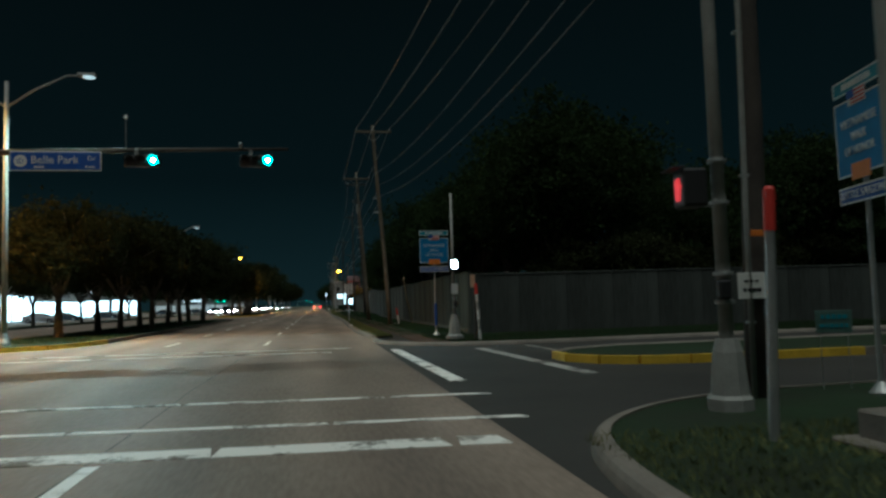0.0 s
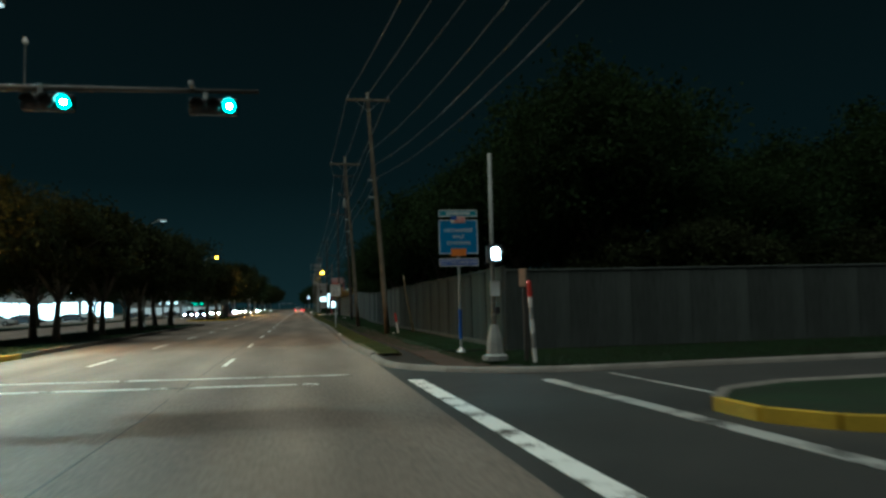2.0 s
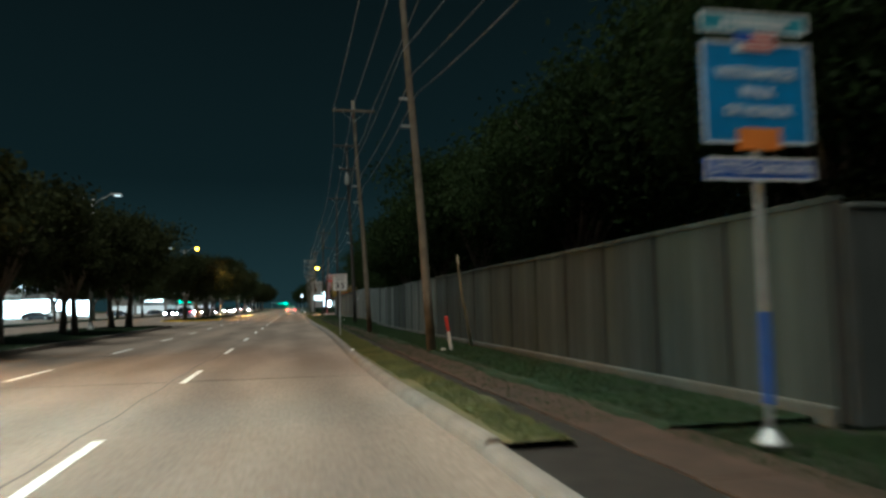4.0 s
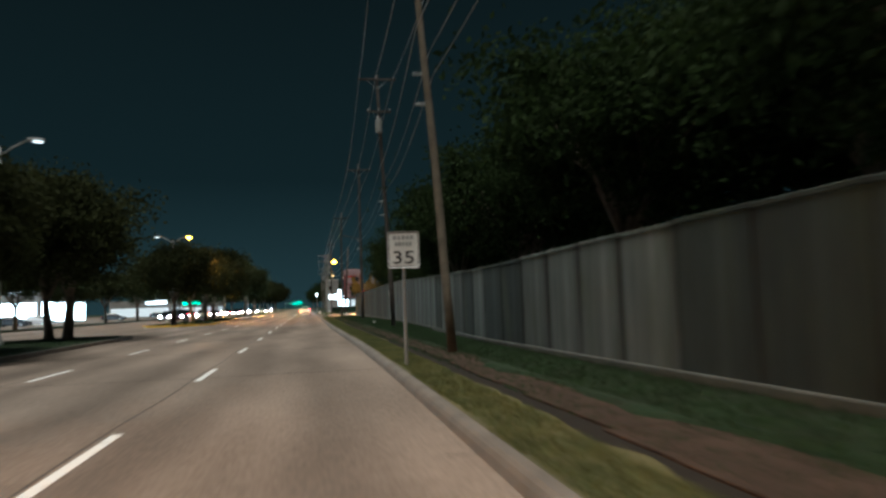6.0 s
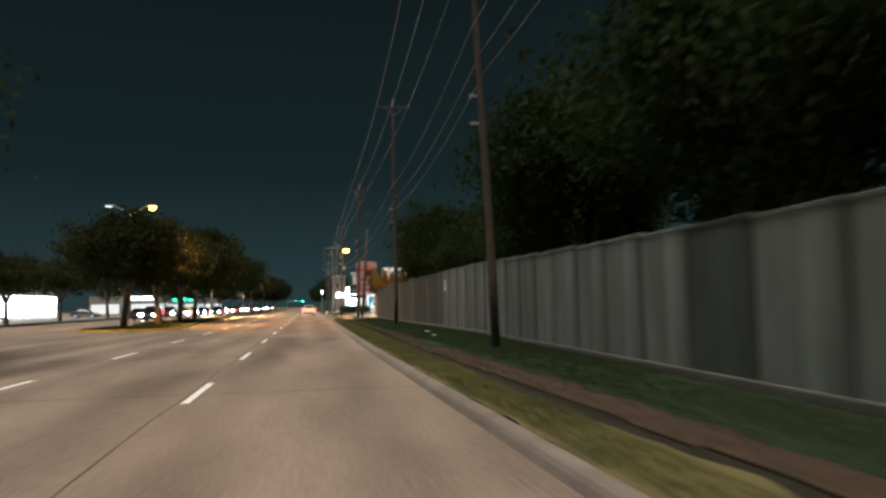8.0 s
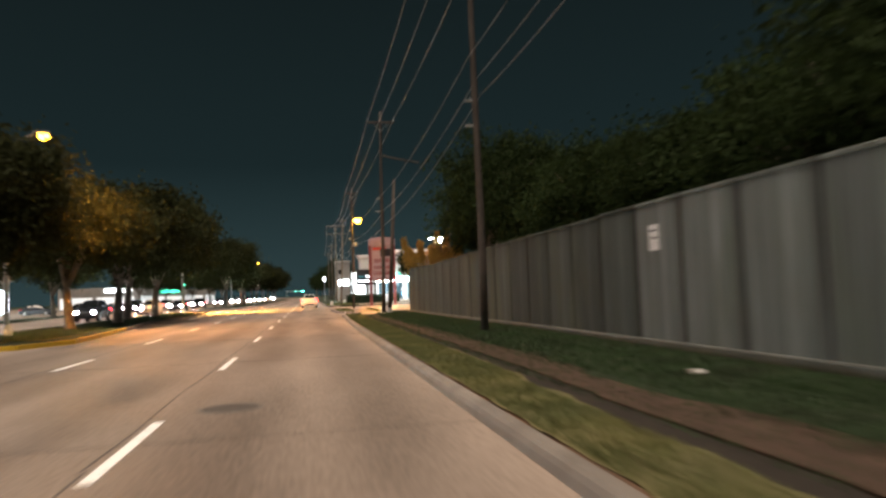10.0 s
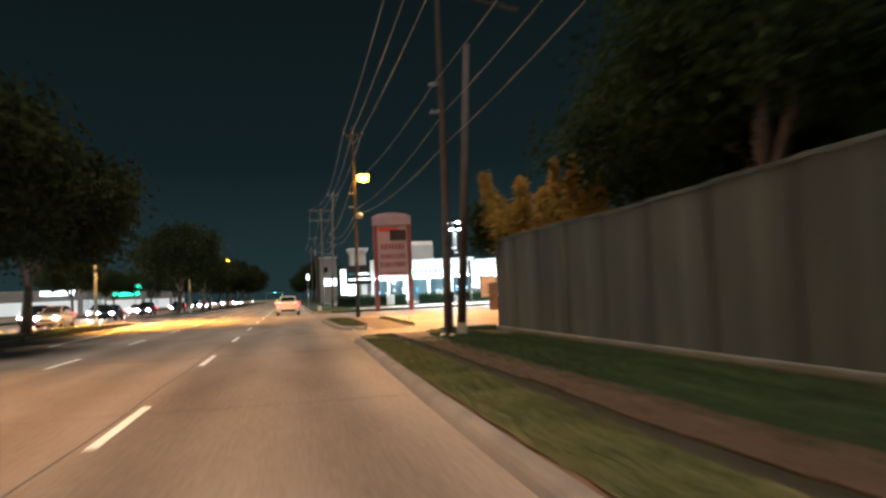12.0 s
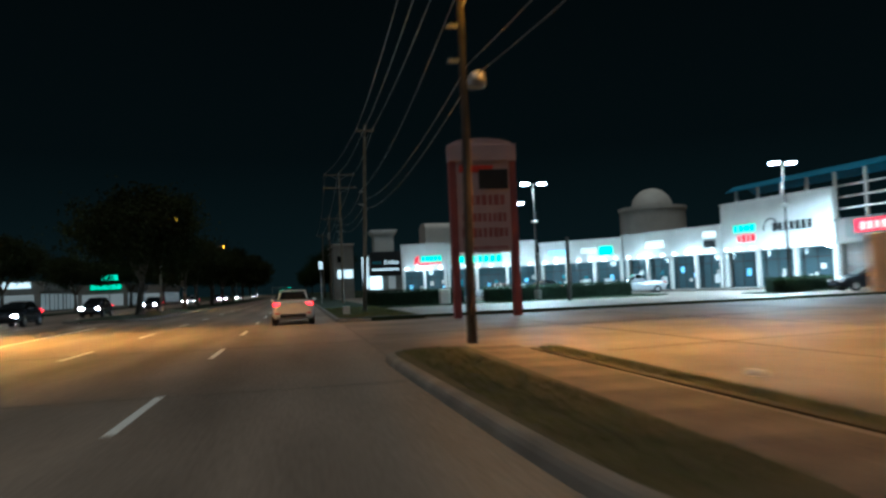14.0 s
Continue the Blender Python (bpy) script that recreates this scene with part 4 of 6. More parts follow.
# ---- traffic signals ----
def signal_head(parent, x, y, z, lit="green"):
    h = part("signal_head", box((x, y, z), (1.15, 0.22, 0.40), 0.04, segs=2), M["dark"], parent)
    for k in range(3):
        lx = x - 0.37 + 0.37 * k
        on = k == 2
        lens = part("lens", lathe([(0.15, 0), (0.13, 0.02), (0.06, 0.035)], 16), M[lit] if on else M["dark"], h)
        lens.matrix_basis = pose(lx, y - 0.11, z, 90, 0, 0)
        # extra whitish disc imitates the overexposed middle of the lens
        if on and lit == "green":
            part("hot_spot", lathe([(0.095, 0.032), (0.075, 0.05), (0.03, 0.058)], 16), M["greencore"], lens, "white glare core added to the lit lens")
        vis = bmesh.new()
        n = 10
        a = [vis.verts.new((lx + 0.165 * math.cos(math.pi * i / n), y - 0.11, z + 0.165 * math.sin(math.pi * i / n))) for i in range(n + 1)]
        b = [vis.verts.new((v.co.x, y - 0.33, v.co.z)) for v in a]
        c = [vis.verts.new(((v.co.x - lx) * 0.95 + lx, y - 0.33, (v.co.z - z) * 0.95 + z)) for v in a]
        d = [vis.verts.new((v.co.x, y - 0.11, v.co.z)) for v in c]
        for i in range(n):
            for p, q in ((a, b), (b, c), (c, d)):
                vis.faces.new((p[i], p[i + 1], q[i + 1], q[i]))
        part("visor", vis, M["dark"], h)
    return h


ms = thing("traffic_signal", -12.6, 25.8, 0.02, "galvanised mast arm signal with two green lights", "traffic light")
part("base", lathe([(0.3, 0), (0.3, 0.1), (0.2, 0.4), (0.17, 0.5)], 14), M["galv"], ms)
part("pole", tube([(0, 0, 0.3), (0, 0, 3.5), (0, 0, 7.0)], [0.17, 0.15, 0.13], 12), M["galv"], ms, smooth=True)
part("mast_arm", tube([(0, 0, 6.55), (4, -0.05, 6.66), (8, -0.1, 6.72), (11.9, -0.15, 6.75)], [0.11, 0.09, 0.07, 0.05], 10), M["bronze"], ms, smooth=True)
for sx in (7.12, 10.84):
    h = signal_head(ms, sx, -0.2, 6.32)
    part("clamp", box((sx - 0.2, -0.12, 6.62), (0.12, 0.12, 0.3), 0.01), M["galv"], h)
part("detector", box((10.3, -0.12, 6.9), (0.12, 0.3, 0.12), 0.02), M["galv"], ms)
part("antenna_rod", tube([(6.57, -0.1, 6.7), (6.57, -0.1, 7.8)], 0.02, 6), M["galv"], ms)
part("antenna_cap", lathe([(0.04, 0), (0.07, 0.04), (0.03, 0.16)], 8, None, (6.57, -0.1, 7.75)), M["signwhite"], ms)
sp = part("street_name_plate", box((4.45, -0.28, 6.30), (2.74, 0.03, 0.58), 0.01), M["signnavy"], ms, "blue street name plate")
part("plate_rim", box((4.45, -0.275, 6.30), (2.80, 0.02, 0.64), 0.01), M["signwhite"], sp)
letters("Belle Park", 0.27, M["signwhite"], sp, 4.42, -0.302, 6.33, width=1.45)
letters("Dr", 0.16, M["signwhite"], sp, 5.55, -0.302, 6.38)
part("emblem", lathe([(0.2, 0), (0.2, 0.006)], 20), M["signwhite"], sp).matrix_basis = pose(3.38, -0.296, 6.3, 90, 0, 0)
letters("ID", 0.17, M["signnavy"], sp, 3.38, -0.308, 6.28)
bars(sp, M["signwhite"], 3.95, -0.3, 6.1, 0.32, 0.07, 3, rng)
bars(sp, M["signwhite"], 5.5, -0.3, 6.1, 0.32, 0.07, 3, rng)

far_sig = thing("far_traffic_signal", -8.3, 600.0, 0.0, "distant mast arm signal showing green", "traffic light")
part("pole", tube([(-7, 0, 0), (-7, 0, 5.2)], 0.14, 8), M["galv"], far_sig)
part("mast_arm", tube([(-7, 0, 4.9), (4.2, 0, 5.0)], [0.1, 0.05], 8), M["galv"], far_sig)
for sx in (-1.6, 3.2):
    signal_head(far_sig, sx, -0.1, 4.55, "greenfar")
    part("glare_shield", box((sx, 0.05, 4.55), (1.5, 0.03, 0.8), 0.02), M["dark"], far_sig)

# pedestrian signal pole of the far corner
fp = thing("pedestrian_signal", 4.58, 23.6, 0.13, "grey steel pedestrian signal pole with flared base", "traffic light")
part("base", lathe([(0.30, 0), (0.30, 0.10), (0.20, 0.14), (0.17, 0.5), (0.11, 0.72), (0.10, 0.8)], 8), M["paintedpole"], fp, "flared cast metal base")
part("pole", tube([(0, 0, 0.7), (0, 0, 4.75)], [0.052, 0.045], 12), M["paintedpole"], fp, smooth=True)
hd = part("walk_head", box((0, -0.17, 2.40), (0.34, 0.26, 0.4), 0.03, segs=2), M["dark"], fp)
part("walk_symbol", box((0.0, -0.305, 2.40), (0.17, 0.012, 0.26), 0.03), M["walkwhite"], hd, "glaring white walk light")
part("button_sign", box((0.03, -0.066, 1.62), (0.22, 0.015, 0.34), 0.01), M["signwhite"], fp)
part("push_button", box((0.05, -0.1, 1.12), (0.12, 0.09, 0.17), 0.02), M["dark"], fp)
for bz in (1.0, 1.28, 2.1):
    part("strap", lathe([(0.060, 0), (0.062, 0.005), (0.062, 0.035), (0.060, 0.04)], 12, None, (0, 0, bz)), M["galv"], fp)


def honour_sign(x, y, z, rz, board_h, label):
    """Blue honour sign with name strip, flags and district strip on one post."""
    s = thing("street_sign", x, y, z, label, "sign", rz)
    part("base", lathe([(0.13, 0), (0.13, 0.02), (0.07, 0.1), (0.04, 0.14)], 12), M["galv"], s)
    part("post", tube([(0, 0, 0.1), (0, 0, board_h + 1.45)], 0.032, 10), M["galv"], s)
    for name, cz, hh, m in (("name_strip", board_h + 1.38, 0.19, "signteal"), ("board", board_h + 0.74, 0.93, "signblue"), ("district_strip", board_h + 0.05, 0.21, "signnavy")):
        b = part(name, box((0, -0.045, cz), (1.08, 0.012, hh), 0.004), M[m], s)
        for dx, dz, w, h in ((0, hh / 2 - 0.012, 1.07, 0.02), (0, 0.012 - hh / 2, 1.07, 0.02), (-0.525, 0, 0.02, hh), (0.525, 0, 0.02, hh)):
            part("border", box((dx, -0.054, cz + dz), (w, 0.006, h)), M["signwhite"], b)
        if name == "board":
            letters("VIETNAMESE", 0.105, M["signwhite"], b, 0, -0.058, cz + 0.17, width=0.80)
            letters("WALK", 0.105, M["signwhite"], b, 0, -0.058, cz + 0.0, width=0.34)
            letters("OF HONOR", 0.105, M["signwhite"], b, 0, -0.058, cz - 0.17, width=0.66)
            fl = part("flag_panel", box((0, -0.056, cz + 0.47), (0.40, 0.008, 0.19), 0.003), M["signwhite"], b)
            for k in range(4):
                part("stripe", box((0.04, -0.061, cz + 0.40 + 0.045 * k), (0.31, 0.005, 0.022)), M["red"], fl)
            part("canton", box((-0.12, -0.063, cz + 0.51), (0.16, 0.005, 0.1)), M["signnavy"], fl)
            part("flag_panel", box((0, -0.056, cz - 0.42), (0.42, 0.008, 0.2), 0.003), M["orange"], b, "orange flag panel")
        elif name == "name_strip":
            bars(b, M["signwhite"], 0, -0.056, cz, 0.66, 0.08, 9, rng)
        else:
            letters("LITTLE SAIGON", 0.10, M["signwhite"], b, 0, -0.058, cz, width=0.94)
    return s


sg = honour_sign(4.47, 26.7, 0.13, 0, 2.36, "blue and teal honour sign on a slim steel post")
part("sleeve", tube([(0, 0, 0.35), (0, 0, 1.15)], 0.042, 10), M["signnavy"], sg, "blue plastic sleeve")
honour_sign(6.6, 7.6, 0.13, -102, 2.3, "blue honour sign turned away at the dark corner")


def marker_post(x, y, z, h, lean, label, red_at=0.72, shaft="signwhite"):
    p = thing("marker_post", x, y, z, label, "post", group="red and white marker posts")
    part("shaft", tube([(0, 0, 0), (lean * red_at, 0, h * red_at)], 0.045, 10), M[shaft], p)
    part("cap", tube([(lean * red_at, 0, h * red_at), (lean, 0, h - 0.03), (lean, 0, h)], [0.05, 0.05, 0.03], 10), M["red"], p, "red plastic sleeve")
    return p


mk = marker_post(5.2, 22.6, 0.13, 1.76, -0.09, "slim leaning pipeline marker post with a red band", 0.80, "galv")
for bz in (0.0, 0.62, 1.18):
    part("band", tube([(-0.09 * bz / 1.76, 0, bz), (-0.09 * (bz + 0.3) / 1.76, 0, bz + 0.3)], 0.048, 10), M["signwhite"], mk, "white reflective band")
marker_post(4.62, 40.6, 0.13, 0.95, -0.13, "short leaning red and white marker post beside the pole", 0.56)
marker_post(3.86, 5.56, 0.13, 2.1, 0.09, "tall grey marker post with a red sleeve near the kerb", 0.82, "galv")

# speed limit sign
ss = thing("speed_limit_sign", 2.42, 53.35, 0.12, "white speed limit sign on a slim steel post", "sign")
part("post", tube([(0, 0, 0), (0.0, 0, 2.72)], 0.035, 8), M["galv"], ss)
pb = part("board", box((0.0, -0.045, 2.34), (0.64, 0.012, 0.74), 0.03), M["signwhite"], ss)
for dx, dz, w, h in ((0, 0.345, 0.60, 0.014), (0, -0.345, 0.60, 0.014), (-0.295, 0, 0.014, 0.69), (0.295, 0, 0.014, 0.69)):
    part("border", box((dx, -0.053, 2.34 + dz), (w, 0.005, h)), M["black"], pb)
bars(pb, M["galv"], 0, -0.054, 2.585, 0.44, 0.085, 5, rng)
bars(pb, M["galv"], 0, -0.054, 2.455, 0.36, 0.085, 5, rng)
letters("35", 0.27, M["black"], pb, 0, -0.056, 2.17, width=0.42)

# leaning stake beside the wall
stk = thing("wooden_stake", 5.55, 42.1, 0.12, "thin crooked pale stake leaning by the wall", "stake")
part("stick", tube([(0.02, 0.03, 0), (-0.1, -0.1, 0.5), (-0.34, -0.40, 1.5), (-0.48, -0.60, 2.3), (-0.52, -0.66, 2.7)], [0.045, 0.04, 0.036, 0.028, 0.018], 8), M["stake"], stk, smooth=True)
# litter on the verge
for lx, ly, s in ((2.05, 41.9, 0.10), (4.42, 40.7, 0.16), (4.62, 128.55, 0.12), (4.42, 128.9, 0.16), (4.9, 88.5, 0.18), (5.3, 92.7, 0.22), (2.6, 137.0, 0.12), (3.2, 132.0, 0.12), (5.8, 143.5, 0.2)):
    lt = thing("litter", lx, ly, 0.14 if ly < 130 or ly > 140 else 0.02, "crumpled pale scrap of paper on the ground", "litter", rng.uniform(0, 90), group="scraps of litter")
    bmx = box((0, 0, 0.03), (s, s * 0.7, 0.05), 0.012)
    for v in bmx.verts:
        v.co += Vector((rng.uniform(-0.02, 0.02), rng.uniform(-0.02, 0.02), rng.uniform(-0.01, 0.02)))
    part("scrap", bmx, M["signwhite"], lt)

# near corner: signal pole with the red hand, concrete plinth
np_ = thing("signal_pole", 4.43, 7.15, 0.13, "tall grey steel signal pole with flared base", "traffic light")
part("base", lathe([(0.24, 0), (0.24, 0.12), (0.20, 0.16), (0.16, 0.6), (0.12, 0.74)], 8), M["paintedpole"], np_, "flared cast metal base")
part("pole", tube([(0, 0, 0.7), (0, 0, 4.5), (0, 0, 8.5)], [0.075, 0.07, 0.06], 12), M["paintedpole"], np_, smooth=True)
hd = part("walk_head", box((0, 0, 0), (0.36, 0.26, 0.4), 0.03, segs=2), M["dark"], np_)
hd.matrix_basis = pose(-0.33, -0.02, 2.32, 0, 0, -100)
part("visor", box((0, -0.18, 0.21), (0.38, 0.14, 0.02), 0.005), M["dark"], hd)
outline = [(-0.05, -0.13), (0.06, -0.13), (0.075, -0.04), (0.115, 0.02), (0.095, 0.04), (0.07, 0.01)]
for k in range(4):
    fx = 0.054 - 0.037 * k
    outline += [(fx + 0.014, 0.10 + 0.012 * (k in (1, 2))), (fx - 0.014, 0.10 + 0.012 * (k in (1, 2))), (fx - 0.0185, 0.015)]
outline[-1] = (-0.071, -0.04)
palm = slab(outline, 0.130, 0.142)
bmesh.ops.rotate(palm, cent=(0, 0, 0), matrix=Matrix.Rotation(radians(90), 3, "X"), verts=palm.verts)
part("stop_symbol", palm, M["handred"], hd, "glowing red stop symbol")
part("arm", tube([(0, 0, 2.15), (-0.31, -0.02, 2.15)], 0.025, 8), M["galv"], np_)
part("push_button", box((-0.06, -0.1, 1.25), (0.14, 0.1, 0.2), 0.02), M["dark"], np_)
for bz in (1.1, 1.4, 2.15, 2.6):
    part("strap", lathe([(0.1, 0), (0.102, 0.005), (0.102, 0.035), (0.1, 0.04)], 12, None, (0, 0, bz)), M["galv"], np_)
poster = thing("pole_poster", 5.10, 7.70, 1.25, "white cardboard poster nailed to the wooden pole", "sign")
part("sheet", box((0, 0, 0.17), (0.34, 0.012, 0.30), 0.003), M["signwhite"], poster)
bars(poster, M["black"], 0, -0.008, 0.22, 0.2, 0.03, 3, rng)
bars(poster, M["black"], 0, -0.008, 0.12, 0.24, 0.05, 4, rng)
pln = thing("concrete_plinth", 4.72, 5.05, 0.1, "low pale concrete plinth of a lamp pole", "plinth")
part("block", box((0, 0, 0.14), (0.56, 0.56, 0.3), 0.02), M["kerb"], pln)
part("footing", box((-0.02, -0.02, 0.02), (0.86, 0.8, 0.1), 0.02), M["kerb"], pln)
part("pole", tube([(0, 0, 0.28), (0, 0, 5)], [0.09, 0.07], 12), M["paintedpole"], pln)
riser = thing("cable_riser", 5.07, 7.72, 0.1, "thin grey conduit strapped up the wooden pole", "pipe")
part("conduit", tube([(0, 0, 0), (0.03, 0, 2.2), (0.09, 0, 5.0), (0.16, 0.02, 7.4)], 0.032, 8), M["paintedpole"], riser, smooth=True)
for bz in (0.9, 2.6, 4.3):
    part("strap", box((0.012 * bz + 0.01, 0.02, bz), (0.11, 0.06, 0.03), 0.004), M["galv"], riser)
tag = thing("pole_tag", 5.20, 7.69, 2.02, "small orange tag nailed to the wooden pole", "sign")
part("plate", box((0, 0, 0), (0.16, 0.02, 0.07), 0.004), M["orange"], tag)
ys = thing("yard_sign", 6.5, 8.2, 0.13, "pale green yard sign on two wire stakes", "sign", -20)
part("panel", box((0, 0, 0.82), (0.42, 0.012, 0.28), 0.004), M["yardgreen"], ys)
bars(ys, M["signteal"], 0, -0.012, 0.88, 0.32, 0.06, 5, rng)
bars(ys, M["signteal"], 0, -0.012, 0.77, 0.34, 0.05, 6, rng)
for sx in (-0.16, 0.16):
    part("stake", tube([(sx, 0.01, 0), (sx, 0.01, 0.7)], 0.006, 6), M["galv"], ys)
pp = thing("notice_post", 5.17, 23.1, 0.13, "dark wooden post with a narrow tan plate", "post")
part("shaft", box((0, 0, 1.0), (0.09, 0.09, 2.0), 0.01), M["bronze"], pp)
part("plate", box((-0.06, -0.06, 1.84), (0.16, 0.012, 0.40), 0.004), M["tanplate"], pp)
mh = thing("manhole_cover", -0.92, 93.2, 0.0, "round dark iron manhole cover in the lane", "manhole cover")
part("ring", lathe([(0.42, 0.0), (0.42, 0.005), (0.37, 0.006)], 28), M["kerb"], mh)
part("lid", lathe([(0.355, 0.001), (0.355, 0.009), (0.33, 0.010)], 28), M["tar"], mh)


# ---- trees ----
def crown_mesh(name, r, clumps, leaves, size, seed, material, lobes=5, flatten=0.75):
    """A crown of many small leaves gathered in clumps round several lobes, with gaps."""
    g = np.random.default_rng(seed)
    lob = g.normal(0, 1, (lobes, 3))
    lob /= np.linalg.norm(lob, axis=1)[:, None]
    lob[:, 2] = np.abs(lob[:, 2]) * 0.8 - 0.15
    lob *= r * g.uniform(0.35, 0.62, (lobes, 1))
    lr = r * g.uniform(0.42, 0.62, lobes)
    k = g.integers(0, lobes, clumps)
    d = g.normal(0, 1, (clumps, 3))
    d /= np.linalg.norm(d, axis=1)[:, None]
    c = lob[k] + d * (lr[k] * g.uniform(0.55, 1.08, clumps))[:, None]
    c[:, 2] *= flatten
    n = clumps * leaves
    p = np.repeat(c, leaves, 0) + g.normal(0, 1, (n, 3)) * np.repeat(g.uniform(0.10, 0.24, clumps) * r * 0.6, leaves)[:, None] * (1, 1, 0.7)
    u = g.normal(0, 1, (n, 3))
    u /= np.linalg.norm(u, axis=1)[:, None]
    w = np.cross(u, g.normal(0, 1, (n, 3)))
    w /= np.linalg.norm(w, axis=1)[:, None]
    s = g.uniform(0.6, 1.3, (n, 1)) * size
    v = np.empty((n, 4, 3))
    v[:, 0], v[:, 1], v[:, 2], v[:, 3] = p - u * s, p + w * s * 0.45, p + u * s, p - w * s * 0.45
    me = bpy.data.meshes.new(name)
    me.from_pydata(v.reshape(-1, 3).tolist(), [], np.arange(n * 4).reshape(-1, 4).tolist())
    me.materials.append(material)
    return me, lob


def tree(seed, h, r, trunk_h, trunk_r, material, clumps, leaves, size, label, flatten=0.75, lobes=6):
    g = random.Random(seed)
    t = thing("tree", 0, 0, 0, label, "tree", group="trees")
    cz = max(h - r * flatten * 0.95, trunk_h + 0.4)
    me, lob = crown_mesh("crown", r, clumps, leaves, size, seed, material, lobes, flatten)
    bend = (g.uniform(-0.3, 0.3), g.uniform(-0.3, 0.3))
    bm = tube([(0, 0, -0.05), (0.02, 0, 0.25), (bend[0] * 0.4, bend[1] * 0.4, trunk_h * 0.55), (bend[0], bend[1], trunk_h)], [trunk_r * 1.5, trunk_r * 1.05, trunk_r * 0.85, trunk_r * 0.7], 10)
    for l in lob:
        end = Vector((l[0], l[1], cz + l[2] * flatten))
        st = Vector((bend[0], bend[1], trunk_h - 0.1))
        mid = st.lerp(end, 0.5) + Vector((g.uniform(-0.3, 0.3), g.uniform(-0.3, 0.3), 0.3))
        tube([st, mid, end], [trunk_r * 0.5, trunk_r * 0.3, trunk_r * 0.1], 7, bm)
        for _ in range(2):
            e2 = end + Vector((g.uniform(-1, 1), g.uniform(-1, 1), g.uniform(-0.2, 0.9))) * r * 0.35
            tube([mid, mid.lerp(e2, 0.6), e2], [trunk_r * 0.24, trunk_r * 0.15, trunk_r * 0.05], 5, bm)
    part("trunk", bm, M["bark"], t, smooth=True)
    part("crown", me, None, t).location = (0, 0, cz)
    return t


OAK = "dark evergreen oak with a rounded crown on the median"
WOOD = "tall dark leafy tree rising behind the concrete wall"
oaks = [tree(11, 7.2, 3.7, 2.0, 0.22, M["leaf"], 250, 80, 0.135, OAK, 0.8, 8), tree(12, 8.0, 4.1, 2.2, 0.2, M["leaf"], 250, 80, 0.145, OAK, 0.8, 8), tree(13, 9.4, 5.1, 2.3, 0.26, M["leaf"], 290, 85, 0.16, OAK, 0.82, 9)]
woods = [tree(21, 11.5, 5.2, 3.0, 0.24, M["leaf2"], 270, 90, 0.15, WOOD, 1.0, 8), tree(22, 13.0, 5.6, 3.4, 0.26, M["leaf2"], 280, 90, 0.155, WOOD, 1.05, 9)]


def plant(proto, x, y, s=1.0, sz=None, label="", z=0.1):
    t = copy_thing(proto, pose(x, y, z, 0, 0, rng.uniform(0, 360)) @ Matrix.Diagonal((s, s, sz or s, 1)))
    if label:
        tagged(t, label)
    return t


for i, (x, y, s) in enumerate(((-12.7, 40.0, 1.0), (-10.9, 44.5, 0.9), (-13.2, 48.5, 0.92), (-11.0, 53.0, 0.9), (-12.9, 58.0, 0.92), (-10.9, 63.0, 0.92), (-12.6, 67.0, 0.92))):
    plant(oaks[i % 2], x, y, s)
for x, y, s in ((-11.4, 78.6, 0.98), (-13.4, 82.0, 0.9)):
    plant(oaks[2], x, y, s)
for i, (x, y, s) in enumerate(((-12.4, 114.0, 0.92), (-12.2, 124.5, 0.95), (-11.9, 133.0, 1.02), (-13.2, 141.0, 1.08), (-13.0, 150.0, 1.1))):
    plant(oaks[2], x, y, s, label="large oak on the median, edged by orange lamplight")
for i, (x, y, s) in enumerate(((-12.6, 200.0, 1.2), (-12.2, 222.0, 1.0), (-12.8, 236.0, 1.05), (-12.4, 250, 1.0), (-12.6, 268, 1.1), (-12.4, 288, 1.1), (-12.2, 310, 1.2), (-12.0, 335, 1.2))):
    plant(oaks[2], x, y, s)
for i, (x, y, s) in enumerate(((-28, 80, 0.9), (-28.2, 96, 1.05), (-28, 118, 1.0), (-28, 214, 1.1), (-28.5, 240, 1.0), (-28, 270, 1.2), (-27.6, 300, 1.3), (-27.8, 330, 1.3))):
    plant(oaks[1], x, y, s, label="dark oak on the far verge before the shops")
RIGHT = ((11.6, 34.5, 0.92), (13.5, 38.2, 1.0), (20, 37, 0.8), (26.5, 36, 0.8), (33.5, 36, 0.85), (16.5, 47.5, 1.05), (17, 61, 1.1), (15.5, 41, 1.0), (10.8, 47, 0.95), (14.5, 54, 1.0), (10.9, 61, 1.0), (15, 68, 1.05), (11.2, 75, 1.0), (15, 83, 1.0), (17.5, 33.5, 0.66), (23.5, 32.5, 0.72), (30, 33, 0.75), (37, 33, 0.8), (21, 90, 0.8), (20, 112, 0.8))
for i, (x, y, s) in enumerate(RIGHT):
    plant(woods[i % 2], x, y, s)
for i in range(9):
    plant(oaks[i % 2], 11.5 + 4.2 * i + rng.uniform(-0.6, 0.6), 31.2 + rng.uniform(0, 1.5), 0.66, label="low dark bushy tree close behind the side street wall", z=-0.6)
for x, y, s in ((12.0, 92, 0.80), (12.6, 98.5, 0.72), (12.3, 105, 0.64), (11.9, 111.5, 0.70), (11.7, 117.5, 0.70), (11.5, 123.5, 0.76), (11.9, 129, 0.84), (16.5, 126, 0.95), (17, 115, 0.85), (17, 101, 0.85)):
    plant(woods[0], x, y, s)
for x, y, s, k in ((10.5, 87.0, 0.90, 0), (9.9, 121.5, 0.80, 1)):
    plant(woods[k], x, y, s, label="leafy tree with boughs hanging over the concrete wall")
